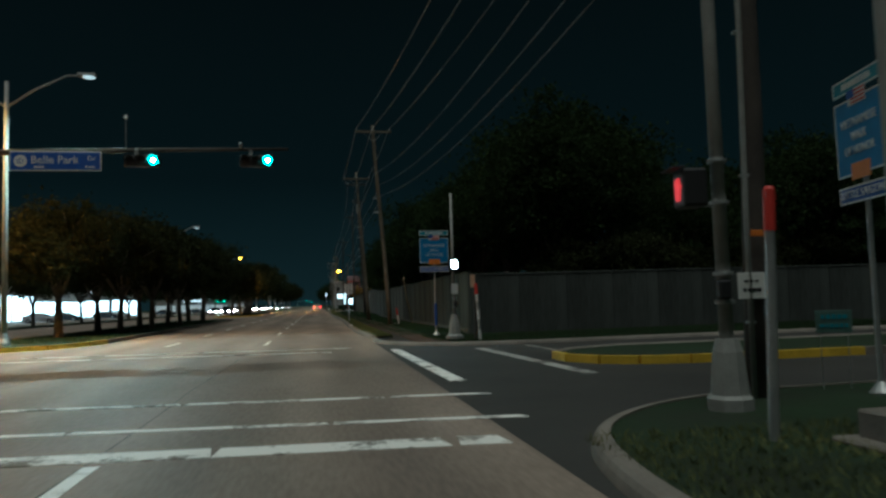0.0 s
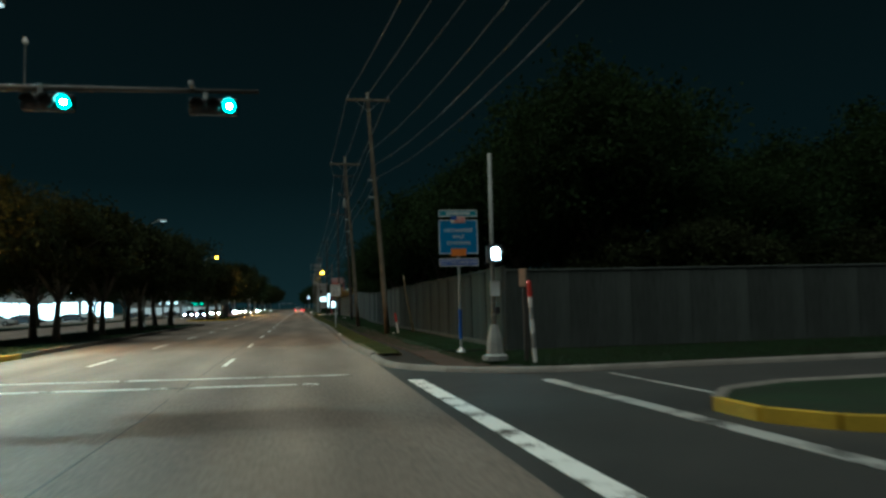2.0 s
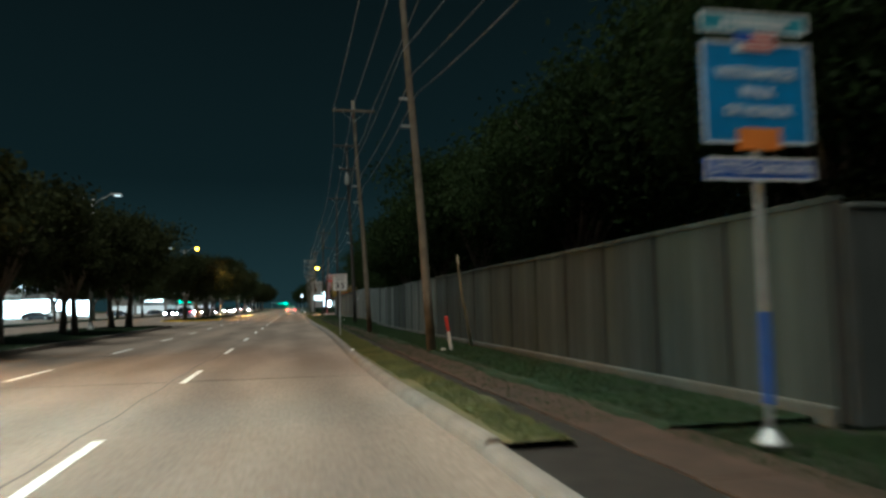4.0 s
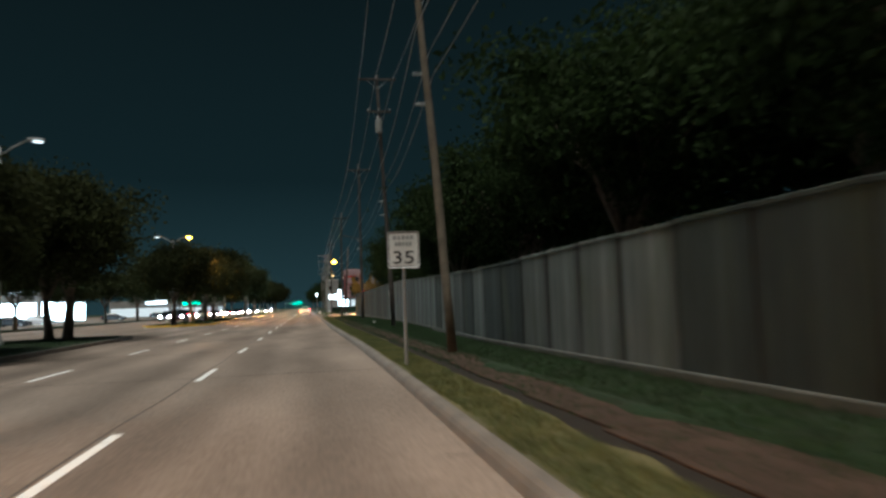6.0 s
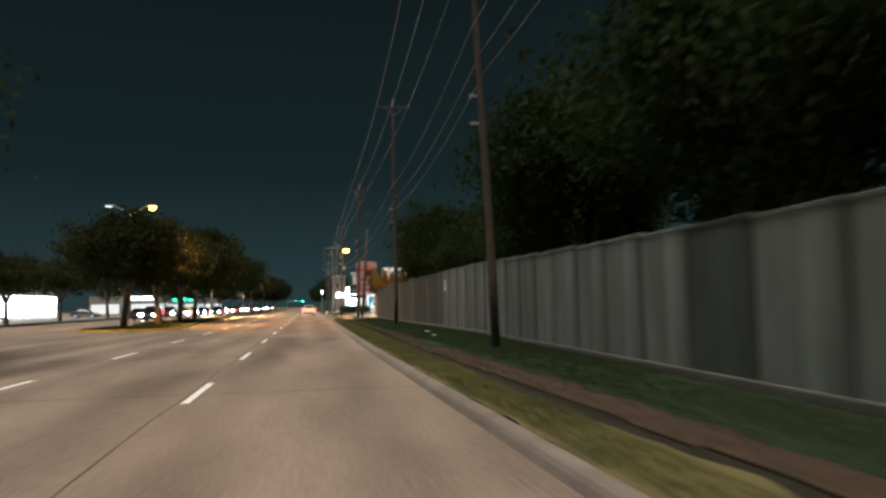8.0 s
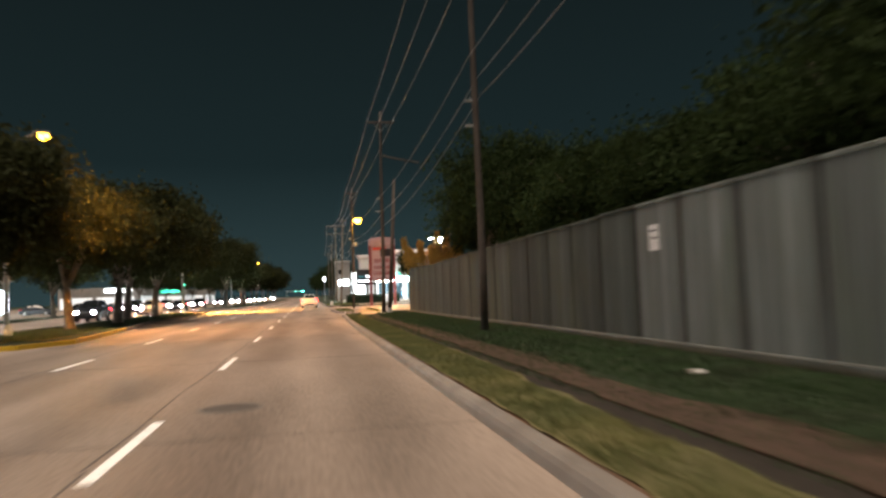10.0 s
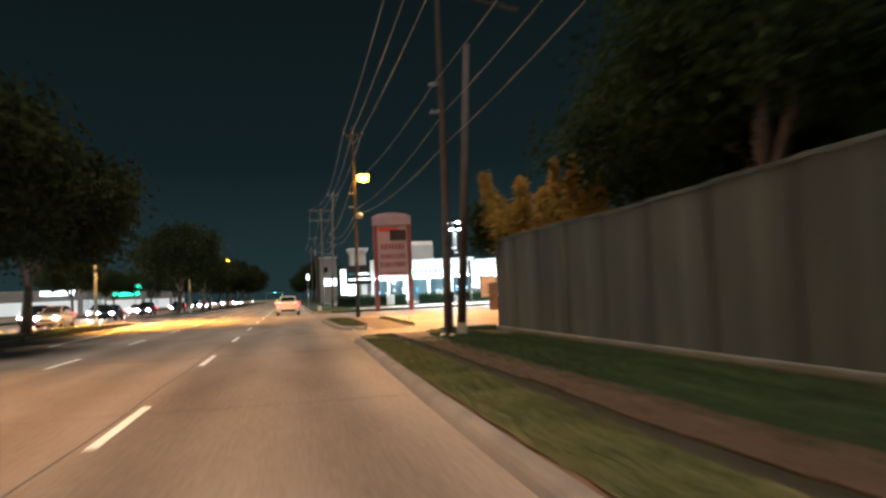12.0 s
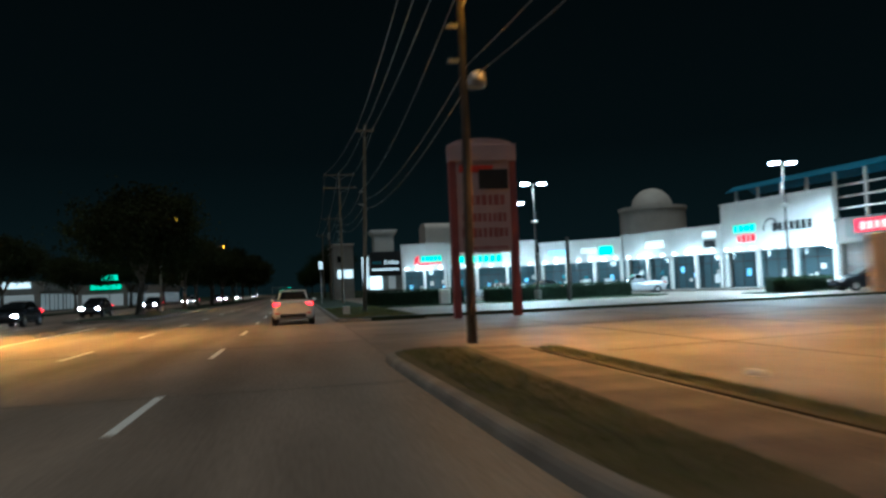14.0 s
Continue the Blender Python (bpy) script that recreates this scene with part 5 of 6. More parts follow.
for i, (x, y, s) in enumerate(((7.6, 292, 0.9), (8, 315, 1.0), (7.5, 340, 1.0), (4, 470, 1.0), (6, 440, 1.0), (-15, 420, 1.0), (14, 400, 1.0), (-22, 400, 1.1))):
    plant(woods[i % 2], x, y, s, label="distant dark roadside tree")
for k, p0 in enumerate((*oaks, *woods)):
    p0.matrix_basis = pose((-28.0, -28.2, -28.1, 19.5, 20.5)[k], (136, 152, 172, 60, 76)[k], 0.1)

# shrub at the wall's end; lamplight and shade are put into its leaf colours
sh = thing("shrub", 7.8, 129.7, 0.02, "straggly shrub spilling over the end of the wall, lamplight put into its leaves", "shrub")
stems = bmesh.new()
g = np.random.default_rng(31)
leafp = []
for tx, tz, ty in ((-1.7, 4.75, 0.2), (-0.7, 4.5, -0.3), (0.5, 5.1, 0.0), (1.25, 5.3, 0.3), (1.95, 4.7, -0.2), (-1.3, 4.1, 0.4), (0.0, 4.2, -0.3), (1.6, 4.3, 0.2)):
    # an upright plume, bushier towards its foot
    top, foot = np.array([tx, ty, tz]), np.array([tx * 0.82 + g.normal(0, 0.12), ty * 0.6, 3.3])
    tube([(0, 0, 0), tuple(foot * (0.45, 0.5, 0.55)), tuple(foot), tuple(top)], [0.05, 0.04, 0.028, 0.008], 6, stems)
    for f in np.linspace(0, 1, 13):
        leafp.append((*(foot + (top - foot) * f), 0.17 - 0.10 * f))
for k in range(60):
    u = g.uniform(-1, 1)
    leafp.append((u * 1.75 + 0.1, g.normal(0, 0.3), g.uniform(2.6, 3.85 - 0.25 * abs(u)), 0.18))
part("stem_cluster", stems, M["bark"], sh)
leafp = np.array(leafp)
n = len(leafp) * 80
P0 = np.repeat(leafp[:, :3], 80, 0) + g.normal(0, 1, (n, 3)) * np.repeat(leafp[:, 3:], 80, 0)
U, W = g.normal(0, 1, (n, 3)), g.normal(0, 1, (n, 3))
U /= np.linalg.norm(U, axis=1)[:, None]
W = np.cross(U, W)
W /= np.linalg.norm(W, axis=1)[:, None]
V = np.stack([P0 - U * 0.075, P0 + W * 0.028, P0 + U * 0.075, P0 - W * 0.028], 1)
me = bpy.data.meshes.new("foliage")
me.from_pydata(V.reshape(-1, 3).tolist(), [], np.arange(n * 4).reshape(-1, 4).tolist())
me.materials.append(M["leafy"])
part("foliage", me, None, sh)
# unlit boughs, their shade given by the darker leaf colour
C = np.stack([g.uniform(-1.8, -0.9, 45), g.uniform(0.5, 1.3, 45), g.uniform(2.7, 3.8, 45)], 1)
P0 = np.repeat(C, 70, 0) + g.normal(0, 0.18, (45 * 70, 3))
U, W = g.normal(0, 1, P0.shape), g.normal(0, 1, P0.shape)
U /= np.linalg.norm(U, axis=1)[:, None]
W = np.cross(U, W)
W /= np.linalg.norm(W, axis=1)[:, None]
V = np.stack([P0 - U * 0.08, P0 + W * 0.032, P0 + U * 0.08, P0 - W * 0.032], 1)
me = bpy.data.meshes.new("drooping_foliage")
me.from_pydata(V.reshape(-1, 3).tolist(), [], np.arange(len(P0) * 4).reshape(-1, 4).tolist())
me.materials.append(M["leaf2"])
part("drooping_foliage", me, None, sh, "leaves hanging over the wall's end, darker green for shade")


def hedge(x0, x1, y, w, h, seed, label, z=0.05):
    """A clipped hedge: a dark core under many small leaves."""
    ob = thing("hedge", (x0 + x1) / 2, y, z, label, "hedge", group="clipped hedges in the car park")
    L = x1 - x0
    part("core", box((0, 0, h / 2 - 0.05), (L - 0.15, w - 0.15, h - 0.1), 0.08, segs=2), M["hedge"], ob)
    q = np.random.default_rng(seed)
    n = int(L * 420)
    p = q.uniform(-0.5, 0.5, (n, 3)) * (L, w, h) + (0, 0, h / 2)
    side = q.integers(0, 3, n)
    p[side == 0, 1] = -w / 2 + q.normal(0, 0.03, (side == 0).sum())
    p[side == 1, 2] = h + q.normal(0, 0.04, (side == 1).sum())
    u = q.normal(0, 1, (n, 3))
    u /= np.linalg.norm(u, axis=1)[:, None]
    v = np.cross(u, q.normal(0, 1, (n, 3)))
    v /= np.linalg.norm(v, axis=1)[:, None]
    vv = np.stack([p - u * 0.07, p + v * 0.035, p + u * 0.07, p - v * 0.035], 1)
    me = bpy.data.meshes.new("foliage")
    me.from_pydata(vv.reshape(-1, 3).tolist(), [], np.arange(n * 4).reshape(-1, 4).tolist())
    me.materials.append(M["hedge"])
    part("foliage", me, None, ob)


hedge(5.4, 13.4, 193.0, 1.0, 1.15, 41, "long clipped dark hedge before the shops")
hedge(14.6, 27.0, 191.5, 1.0, 1.1, 42, "long clipped dark hedge before the shops")
hedge(31.6, 34.6, 180.0, 1.2, 0.95, 43, "short clipped hedge at a car park lamp")
hedge(35.6, 38.4, 182.5, 1.2, 0.95, 44, "short clipped hedge at a car park lamp")
verge("verge_hedge", [(5.95, 189.0), (27.5, 187.5), (29.5, 190), (28, 193.5), (5.95, 195)], "narrow grass bed under the hedges", 0.07)
verge("verge_lamp", [(30.8, 178.6), (39.2, 180.6), (39.2, 183.6), (30.8, 182)], "small grass bed round a lamp", 0.07)
blades("hedge_grass", [(6.2, 28, 188.2, 190.5, 0.06)], 9000, 0.05, 0.12, 9, "short grass before the hedges")


# ---- shopping centre ----
def shop(P, Q, top, label, bays, sign=None, base=0.05, mat_wall="stucco", fascia=3.45, lit=True, solid=False):
    """A shop unit from P to Q (seen from the car park): piers, glazing, canopy with lamps, tall parapet."""
    L = math.dist(P, Q)
    s = thing("shop_unit", P[0], P[1], base, label, "shop building", math.degrees(math.atan2(Q[1] - P[1], Q[0] - P[0])), group="units of the shopping centre")
    part("parapet", box((L / 2, 0.9, (fascia + top) / 2), (L, 0.5, top - fascia), 0.03), M[mat_wall], s)
    part("coping", box((L / 2, 0.9, top + 0.08), (L + 0.1, 0.7, 0.16), 0.03), M[mat_wall], s)
    part("rear_block", box((L / 2, 7.0, fascia / 2 + 0.7), (L, 10.0, fascia + 1.4), 0.03), M["stuccogrey"], s)
    part("floor_slab", box((L / 2, -0.2, 0.06), (L, 4.4, 0.14), 0.02), M["kerb"], s)
    c = part("soffit", box((L / 2, 1.3, fascia - 0.06), (L - 0.04, 1.3, 0.12), 0.02), M[mat_wall], s)
    n = max(2, round(L / 1.5))
    if lit:
        for i in range(n):
            part("canopy_lamp", lathe([(0.03, 0), (0.10, 0.03), (0.12, 0.1), (0.07, 0.16)], 8, None, ((i + 0.5) * L / n, 0.5, fascia + 0.05)), M["soffit"], c)
    w = L / bays
    for i in range(bays + 1):
        part("pier", box((min(max(i * w, 0.2), L - 0.2), 0.95, fascia / 2), (0.32, 0.32, fascia), 0.02), M[mat_wall], s)
    for i in range(bays):
        if solid:
            for k in range(4):
                part("cladding_panel", box(((i + 0.5) * w, 1.4, fascia * (k + 0.5) / 4), (w - 0.34, 0.12, fascia / 4 - 0.03), 0.01), M[mat_wall], s)
            continue
        g_ = part("shopfront", box(((i + 0.5) * w, 1.85, fascia / 2), (w - 0.1, 0.06, fascia), 0.01), M["shopglass"], s)
        for k in range(4):
            part("mullion", box((i * w + 0.1 + (w - 0.2) * k / 3, 1.80, fascia / 2), (0.06, 0.08, fascia), 0), M["dark"], g_)
        part("transom", box(((i + 0.5) * w, 1.80, 2.5), (w - 0.1, 0.07, 0.07), 0), M["dark"], g_)
        for _ in range(rng.randint(1, 3)):
            part("poster", box((i * w + w * rng.uniform(0.15, 0.85), 1.80, rng.uniform(0.9, 2.0)), (rng.uniform(0.25, 0.5), 0.02, rng.uniform(0.3, 0.7)), 0), M[rng.choice(("signwhite", "signwhite", "signteal", "neonblue"))], g_)
        if rng.random() < 0.5:
            part("display", box((i * w + w * rng.uniform(0.3, 0.7), 1.80, 1.0), (rng.uniform(0.5, 1.2), 0.04, rng.uniform(0.4, 1.1)), 0), M["dimlit"], g_)
    return s, L


A_, B_ = (38.5, 197.2), (40.7, 185.2)
s1, L1 = shop((12.3, 222.25), (17.4, 220.15), 6.4, "pale stucco shop with red and green lit letters", 2)
part("red_swash", tube([(1.75, 0.6, 4.1), (1.9, 0.6, 4.75), (2.15, 0.6, 5.1), (2.0, 0.6, 4.5), (2.3, 0.6, 4.08), (3.4, 0.6, 4.1), (4.9, 0.6, 4.25)], [0.1, 0.16, 0.1, 0.12, 0.12, 0.09, 0.06], 6), M["neonred"], s1)
bars(s1, M["neongreen"], 3.75, 0.6, 4.72, 2.5, 0.62, 5, rng)
s2, L2 = shop((17.4, 220.15), (27.2, 215.7), 6.1, "pale stucco shop with green lit letters", 3)
bars(s2, M["neongreen"], 3.7, 0.6, 4.4, 6.0, 0.8, 8, rng)
s3, L3 = shop((27.2, 215.7), (34.0, 208.4), 5.7, "pale stucco shop with blue and green lit signs", 3)
bars(s3, M["neonblue"], 2.3, 0.6, 4.6, 2.2, 0.5, 5, rng)
bars(s3, M["neonwhite"], 6.2, 0.6, 4.6, 1.8, 0.5, 4, rng)
part("sign_box", box((8.2, 0.58, 4.5), (1.5, 0.1, 0.9), 0.02), M["neongreen"], s3)
s4, L4 = shop((34.0, 208.4), A_, 5.9, "pale stucco shop under bright canopy lamps", 4)
part("sign_box", box((4.3, 0.58, 4.7), (2.2, 0.1, 0.6), 0.02), M["neonwhite"], s4)
part("sign_box", box((10.9, 0.58, 5.2), (1.3, 0.1, 0.5), 0.02), M["neonwhite"], s4)
part("sign_box", box((10.9, 0.58, 4.3), (1.3, 0.1, 0.7), 0.02), M["dark"], s4)
s5, L5 = shop(A_, B_, 7.7, "tall white-lit corner shop with green and red letters", 3)
bars(s5, M["neongreen"], 2.9, 0.6, 5.4, 2.7, 0.65, 4, rng)
bars(s5, M["neonred"], 3.1, 0.6, 4.5, 2.2, 0.65, 4, rng)
bars(s5, M["black"], 8.2, 0.6, 5.2, 4.2, 0.8, 7, rng)
arch = part("arch_emblem", tube([(6.0 + 0.8 * math.cos(a), 0.58, 5.0 + 1.0 * math.sin(a)) for a in np.linspace(0, math.pi, 9)], 0.06, 6), M["black"], s5)
s6, L6 = shop(B_, (41.3, 168.0), 5.1, "grey restaurant front with a red lit sign band", 4, mat_wall="taupe", lit=False, solid=True)
sb = part("sign_band", box((7.2, 0.55, 4.5), (12.0, 0.14, 1.5), 0.02), M["bronze"], s6)
part("lit_field", box((6.8, 0.46, 4.55), (9.2, 0.05, 0.98), 0.01), M["redfield"], sb, "dark red glowing sign field")
for cx, w, n in ((4.0, 2.7, 4), (7.0, 2.4, 4), (9.85, 2.5, 4)):
    bars(sb, M["neonpink"], cx, 0.42, 4.52, w, 0.6, n, rng)
part("wall_lamp", lathe([(0.05, 0), (0.28, 0.05), (0.3, 0.25), (0.1, 0.4)], 10, None, (13.6, -0.8, 3.3)), M["ledglow"], s6)
part("wall_lamp", lathe([(0.05, 0), (0.2, 0.05), (0.2, 0.25), (0.1, 0.3)], 10, None, (1.0, -0.8, 3.1)), M["ledglow"], s6)
# blue canopy frame on the roof
rf = thing("roof_canopy", 42.6, 199.0, 5.0, "blue sheet canopy on an open steel frame over the roof", "canopy", -84)
part("roof_sheet", sweep([(0, 0), (0, 19)], [(-1.6, 4.1), (-0.6, 4.75), (0.8, 4.75), (1.8, 4.2), (1.8, 4.15), (0.8, 4.68), (-0.6, 4.68), (-1.6, 4.03)]), M["bluetin"], rf).matrix_basis = pose(0, 0, 0, 0, 0, -90)
for k in range(7):
    part("post", box((1 + 2.9 * k, -1.4, 2.1), (0.22, 0.22, 4.2), 0.01), M["stucco"], rf)
for k in range(3):
    part("rail", box((9.7, -1.4, 1.2 + 0.9 * k), (18, 0.1, 0.16), 0.01), M["stucco"], rf)
WASH = [(12.3, 222.25), (17.4, 220.15), (27.2, 215.7), (34.0, 208.4), A_, B_]
for (x0, y0), (x1, y1), cnt in zip(WASH, WASH[1:], (1, 2, 2, 2, 3)):
    for k in range(cnt):
        u, ln = (k + 0.5) / cnt, math.dist((x0, y0), (x1, y1))
        d = bpy.data.lights.new("canopy_light", "POINT")
        d.energy, d.color, d.shadow_soft_size = 98 * ln / cnt, WHITE_LED, 0.4
        new("canopy_light", d).location = (x0 + (x1 - x0) * u + 0.7 * (y1 - y0) / ln, y0 + (y1 - y0) * u - 0.7 * (x1 - x0) / ln, 3.25)

# domed tower behind
dm = thing("domed_tower", 47.4, 226.5, 0.0, "round pale tower with a smooth dome behind the shops", "building")
part("drum", lathe([(4.3, 0), (4.3, 10.3), (4.5, 10.35), (4.5, 10.75), (4.2, 10.8)], 32), M["stucco"], dm, smooth=False)
part("dome", lathe([(2.7 * math.cos(a), 10.8 + 2.6 * math.sin(a)) for a in np.linspace(0, 1.5, 9)], 28), M["stucco"], dm, smooth=True)
bx = thing("plain_tower", 21.2, 236.0, 0.0, "plain pale block with a curved top behind the shops", "building")
part("block", slab([(-3.6, -2), (3.6, -2), (3.6, 3), (-3.6, 3)], 0, 9.4), M["stucco"], bx)
part("curved_top", sweep([(-3.6, 0.5), (3.6, 0.5)], [(2.5 * math.cos(a), 9.4 + 0.9 * math.sin(a)) for a in np.linspace(0, math.pi, 9)]), M["stucco"], bx)

# small dark dentist-style unit with cornice tower
sm = thing("corner_shop", 11.3, 229.0, 0.0, "dark corner unit with pale cornice tower and lit panels", "shop building")
part("body", box((0.3, 2.2, 2.9), (5.0, 5, 5.8), 0.03), M["stuccogrey"], sm)
part("tower", box((0.0, 1.5, 7.0), (2.5, 3, 2.6), 0.03), M["stucco"], sm)
cor = bmesh.new()
for cz, cw in ((8.2, 2.6), (8.4, 2.9), (8.65, 3.25), (8.85, 3.35)):
    box((0.0, 1.5, cz), (cw, cw + 0.4, 0.24), 0.03, cor)
part("cornice", cor, M["stucco"], sm)
sgn = part("sign_panel", box((0, -0.6, 4.6), (3.95, 0.16, 3.1), 0.02), M["dark"], sm)
letters("Smiles", 0.55, M["neonwhite"], sgn, 0.75, -0.7, 4.75)
bars(sgn, M["neonwhite"], 0.0, -0.69, 3.85, 3.5, 0.26, 9, rng)
bars(sgn, M["signteal"], -1.1, -0.69, 4.75, 1.2, 0.36, 4, rng)
part("lit_panel", box((-2.6, -0.62, 3.5), (0.75, 0.12, 4.0), 0.02), M["neonwhite"], sm)
part("lit_panel", box((-1.25, -0.5, 2.2), (1.5, 0.1, 1.6), 0.02), M["shoplit"], sm)
part("lit_panel", box((0.8, -0.5, 2.2), (0.9, 0.1, 1.6), 0.02), M["dimlit"], sm)
part("base_wall", box((0.0, -0.2, 0.7), (5.4, 0.6, 1.4), 0.02), M["stuccogrey"], sm)

# pale block far down the road with a lit sign
fb = thing("far_building", 8.1, 262.0, 0.0, "pale grey block with a small white lit sign", "building")
part("wall", box((0, 3, 4.6), (3.4, 6, 9.2), 0.05), M["stuccogrey"], fb)
part("coping", box((0, 3, 9.3), (3.7, 6.3, 0.25), 0.03), M["stucco"], fb)
part("lit_sign", box((0.2, -0.1, 4.2), (2.6, 0.2, 1.4), 0.03), M["neonwhite"], fb)
part("window", box((-0.6, -0.03, 6.8), (0.9, 0.08, 1.1), 0.01), M["glass"], fb)
rs = thing("lit_roadside_sign", 2.75, 215.0, 0.1, "small white lit box sign on a post at the verge", "sign")
part("post", tube([(0, 0, 0), (0, 0, 3.5)], 0.05, 8), M["galv"], rs)
part("panel", box((0, 0, 4.1), (0.36, 0.2, 0.75), 0.06, segs=2), M["neonwhite"], rs)
part("inset", box((0, -0.11, 4.1), (0.12, 0.02, 0.3), 0.03), M["dark"], rs)

lb = thing("ground_board", 2.75, 174.0, 0.1, "small white board standing on the verge", "sign")
part("panel", box((0, 0, 0.26), (0.36, 0.03, 0.42), 0.008), M["signwhite"], lb)
for sx in (-0.12, 0.12):
    part("stake", tube([(sx, 0.03, 0), (sx, 0.03, 0.4)], 0.01, 6), M["galv"], lb)

# ---- pylon sign with red legs ----
py = thing("pylon_sign", 8.25, 165.9, 0.02, "faded pink shopping centre pylon sign on dark red legs", "sign")
for sx in (-1.33, 1.33):
    part("leg", box((sx, 0, 3.35), (0.30, 0.42, 6.7), 0.03), M["signred"], py)
bd = part("board", box((0, 0, 4.85), (2.36, 0.34, 4.2), 0.03), M["signpink"], py)
crownb = bmesh.new()
box((0, 0, 7.05), (3.0, 0.5, 0.75), 0.03, crownb)
sweep([(0, -0.2), (0, 0.2)], [(1.35 * math.cos(a), 7.42 + 0.26 * math.sin(a)) for a in np.linspace(0, math.pi, 11)], crownb)
part("crown_panel", crownb, M["signpink"], py, "pale arched top panel")
part("inset_panel", box((0.45, -0.19, 5.9), (1.3, 0.05, 0.85), 0.01), M["dark"], bd)
part("inset_panel", box((-0.3, -0.18, 6.35), (1.5, 0.03, 0.3), 0.01), M["red"], bd)
for k, (zz, w, h, n) in enumerate(((5.0, 1.9, 0.46, 7), (4.25, 2.0, 0.40, 9), (3.6, 2.1, 0.42, 9), (2.95, 2.0, 0.14, 14))):
    bars(bd, M["signfade"], 0, -0.18, zz, w, h, n, rng)
wb = thing("utility_box", 11.1, 189.6, 0.05, "white metal utility box beside the hedge", "utility box")
part("cabinet", box((0, 0, 0.6), (0.8, 0.5, 1.1), 0.03), M["signwhite"], wb)
part("door", box((0, -0.26, 0.62), (0.68, 0.03, 0.9), 0.01), M["signwhite"], wb)
part("plinth", box((0, 0, 0.03), (0.9, 0.6, 0.08), 0.01), M["kerb"], wb)
pt = thing("wooden_post", 18.88, 184.0, 0.02, "dark slim post standing in the car park", "post")
part("shaft", tube([(0, 0, 0), (0, 0, 4.47)], [0.15, 0.13], 10), M["bronze"], pt)


# ---- shops across the road ----
def far_shop(x, y, L, h, wall, glazing, label, sign=None):
    s = thing("far_shop", x, y, 0.06, label, "shop building", 0, group="shops across the road")
    part("block", box((-8, 0, h / 2), (16, L, h), 0.05), M[wall], s)
    part("fascia", box((0.25, 0, h - 0.9), (0.5, L, 1.4), 0.04), M[wall], s)
    n = max(2, round(L / 4))
    for i in range(n):
        yc = -L / 2 + (i + 0.5) * L / n
        wd = part("window", box((0.03, yc, 0.3 + h * 0.26), (0.08, L / n - 0.8, h * 0.52), 0.01), M[glazing], s)
        part("mullion", box((0.08, yc, 0.3 + h * 0.26), (0.06, 0.12, h * 0.52), 0), M["dark"], wd)
    hw = h * 0.5
    part("front_window", box((-4.6, -L / 2 - 0.03, 0.3 + hw / 2), (7.6, 0.08, hw), 0.01), M[glazing], s)
    part("front_window", box((-12.4, -L / 2 - 0.03, 0.3 + hw / 2), (6.4, 0.08, hw), 0.01), M[glazing], s)
    if sign:
        part("lit_sign", box((-4.0, -L / 2 - 0.12, h - 0.6), (5.6, 0.2, h * 0.17), 0.03), M[sign], s)
    return s


far_shop(-46, 118, 26, 7.4, "stucco", "shoplit", "pale shop with brightly lit windows across the road", "neonwhite")
far_shop(-50, 158, 30, 6.0, "stucco", "shoplit", "pale shop with glaring white front across the road", "neonwhite")
far_shop(-48, 200, 28, 7.0, "stuccogrey", "shoplit", "pale shop with warm lit windows across the road", "neonwhite")
far_shop(-36, 258, 16, 4.6, "stuccogrey", "dimlit", "low grey shop with a white lit sign across the road", "neonwhite")
far_shop(-33, 300, 18, 4.6, "stuccogrey", "dimlit", "grey shop with a green lit sign across the road", "neongreen")
far_shop(-34, 350, 24, 5.0, "stuccogrey", "dimlit", "distant grey shop with lit windows")
for x, y, z, m in ((-33.5, 252, 5.0, "neonwhite"), (-29.5, 262, 5.0, "neongreen"), (-44.5, 100, 8.3, "neonblue")):
    s = thing("lit_roadside_sign", x, y, 0.06, "small glowing shop sign on a post across the road", "sign")
    part("post", tube([(0, 0, 0), (0, 0, z)], 0.08, 8), M["galv"], s)
    part("panel", box((0, -0.1, z), (2.6 if z < 6 else 1.0, 0.2, 0.8), 0.03), M[m], s)


# ---- vehicles ----
def loft(stations):
    """Skin a body through cross-sections (y, half width, bottom, shoulder, top, top half width)."""
    bm, rings = bmesh.new(), []
    for y, w, zb, zs, zt, wt in stations:
        pts = [(-w * 0.9, zb), (-w, zb + 0.14), (-w, zs), (-wt, zt), (-wt * 0.5, zt + 0.015), (wt * 0.5, zt + 0.015), (wt, zt), (w, zs), (w, zb + 0.14), (w * 0.9, zb)]
        rings.append([bm.verts.new((x, y, z)) for x, z in pts])
    for a, b in zip(rings, rings[1:]):
        for k in range(10):
            bm.faces.new((a[k], a[(k + 1) % 10], b[(k + 1) % 10], b[k]))
    bm.faces.new(rings[0])
    bm.faces.new(rings[-1][::-1])
    return bm


def wheel(parent, x, y, r=0.32, w=0.21):
    t = part("tyre", tube([(x - w / 2, y, r), (x - w / 2 + 0.03, y, r), (x + w / 2 - 0.03, y, r), (x + w / 2, y, r)], [r - 0.03, r, r, r - 0.03], 20), M["tyre"], parent, smooth=False)
    s = 1 if x > 0 else -1
    part("rim", tube([(x + s * (w / 2 - 0.01), y, r), (x + s * (w / 2 + 0.012), y, r)], [r * 0.66, r * 0.6], 14), M["rim"], t)


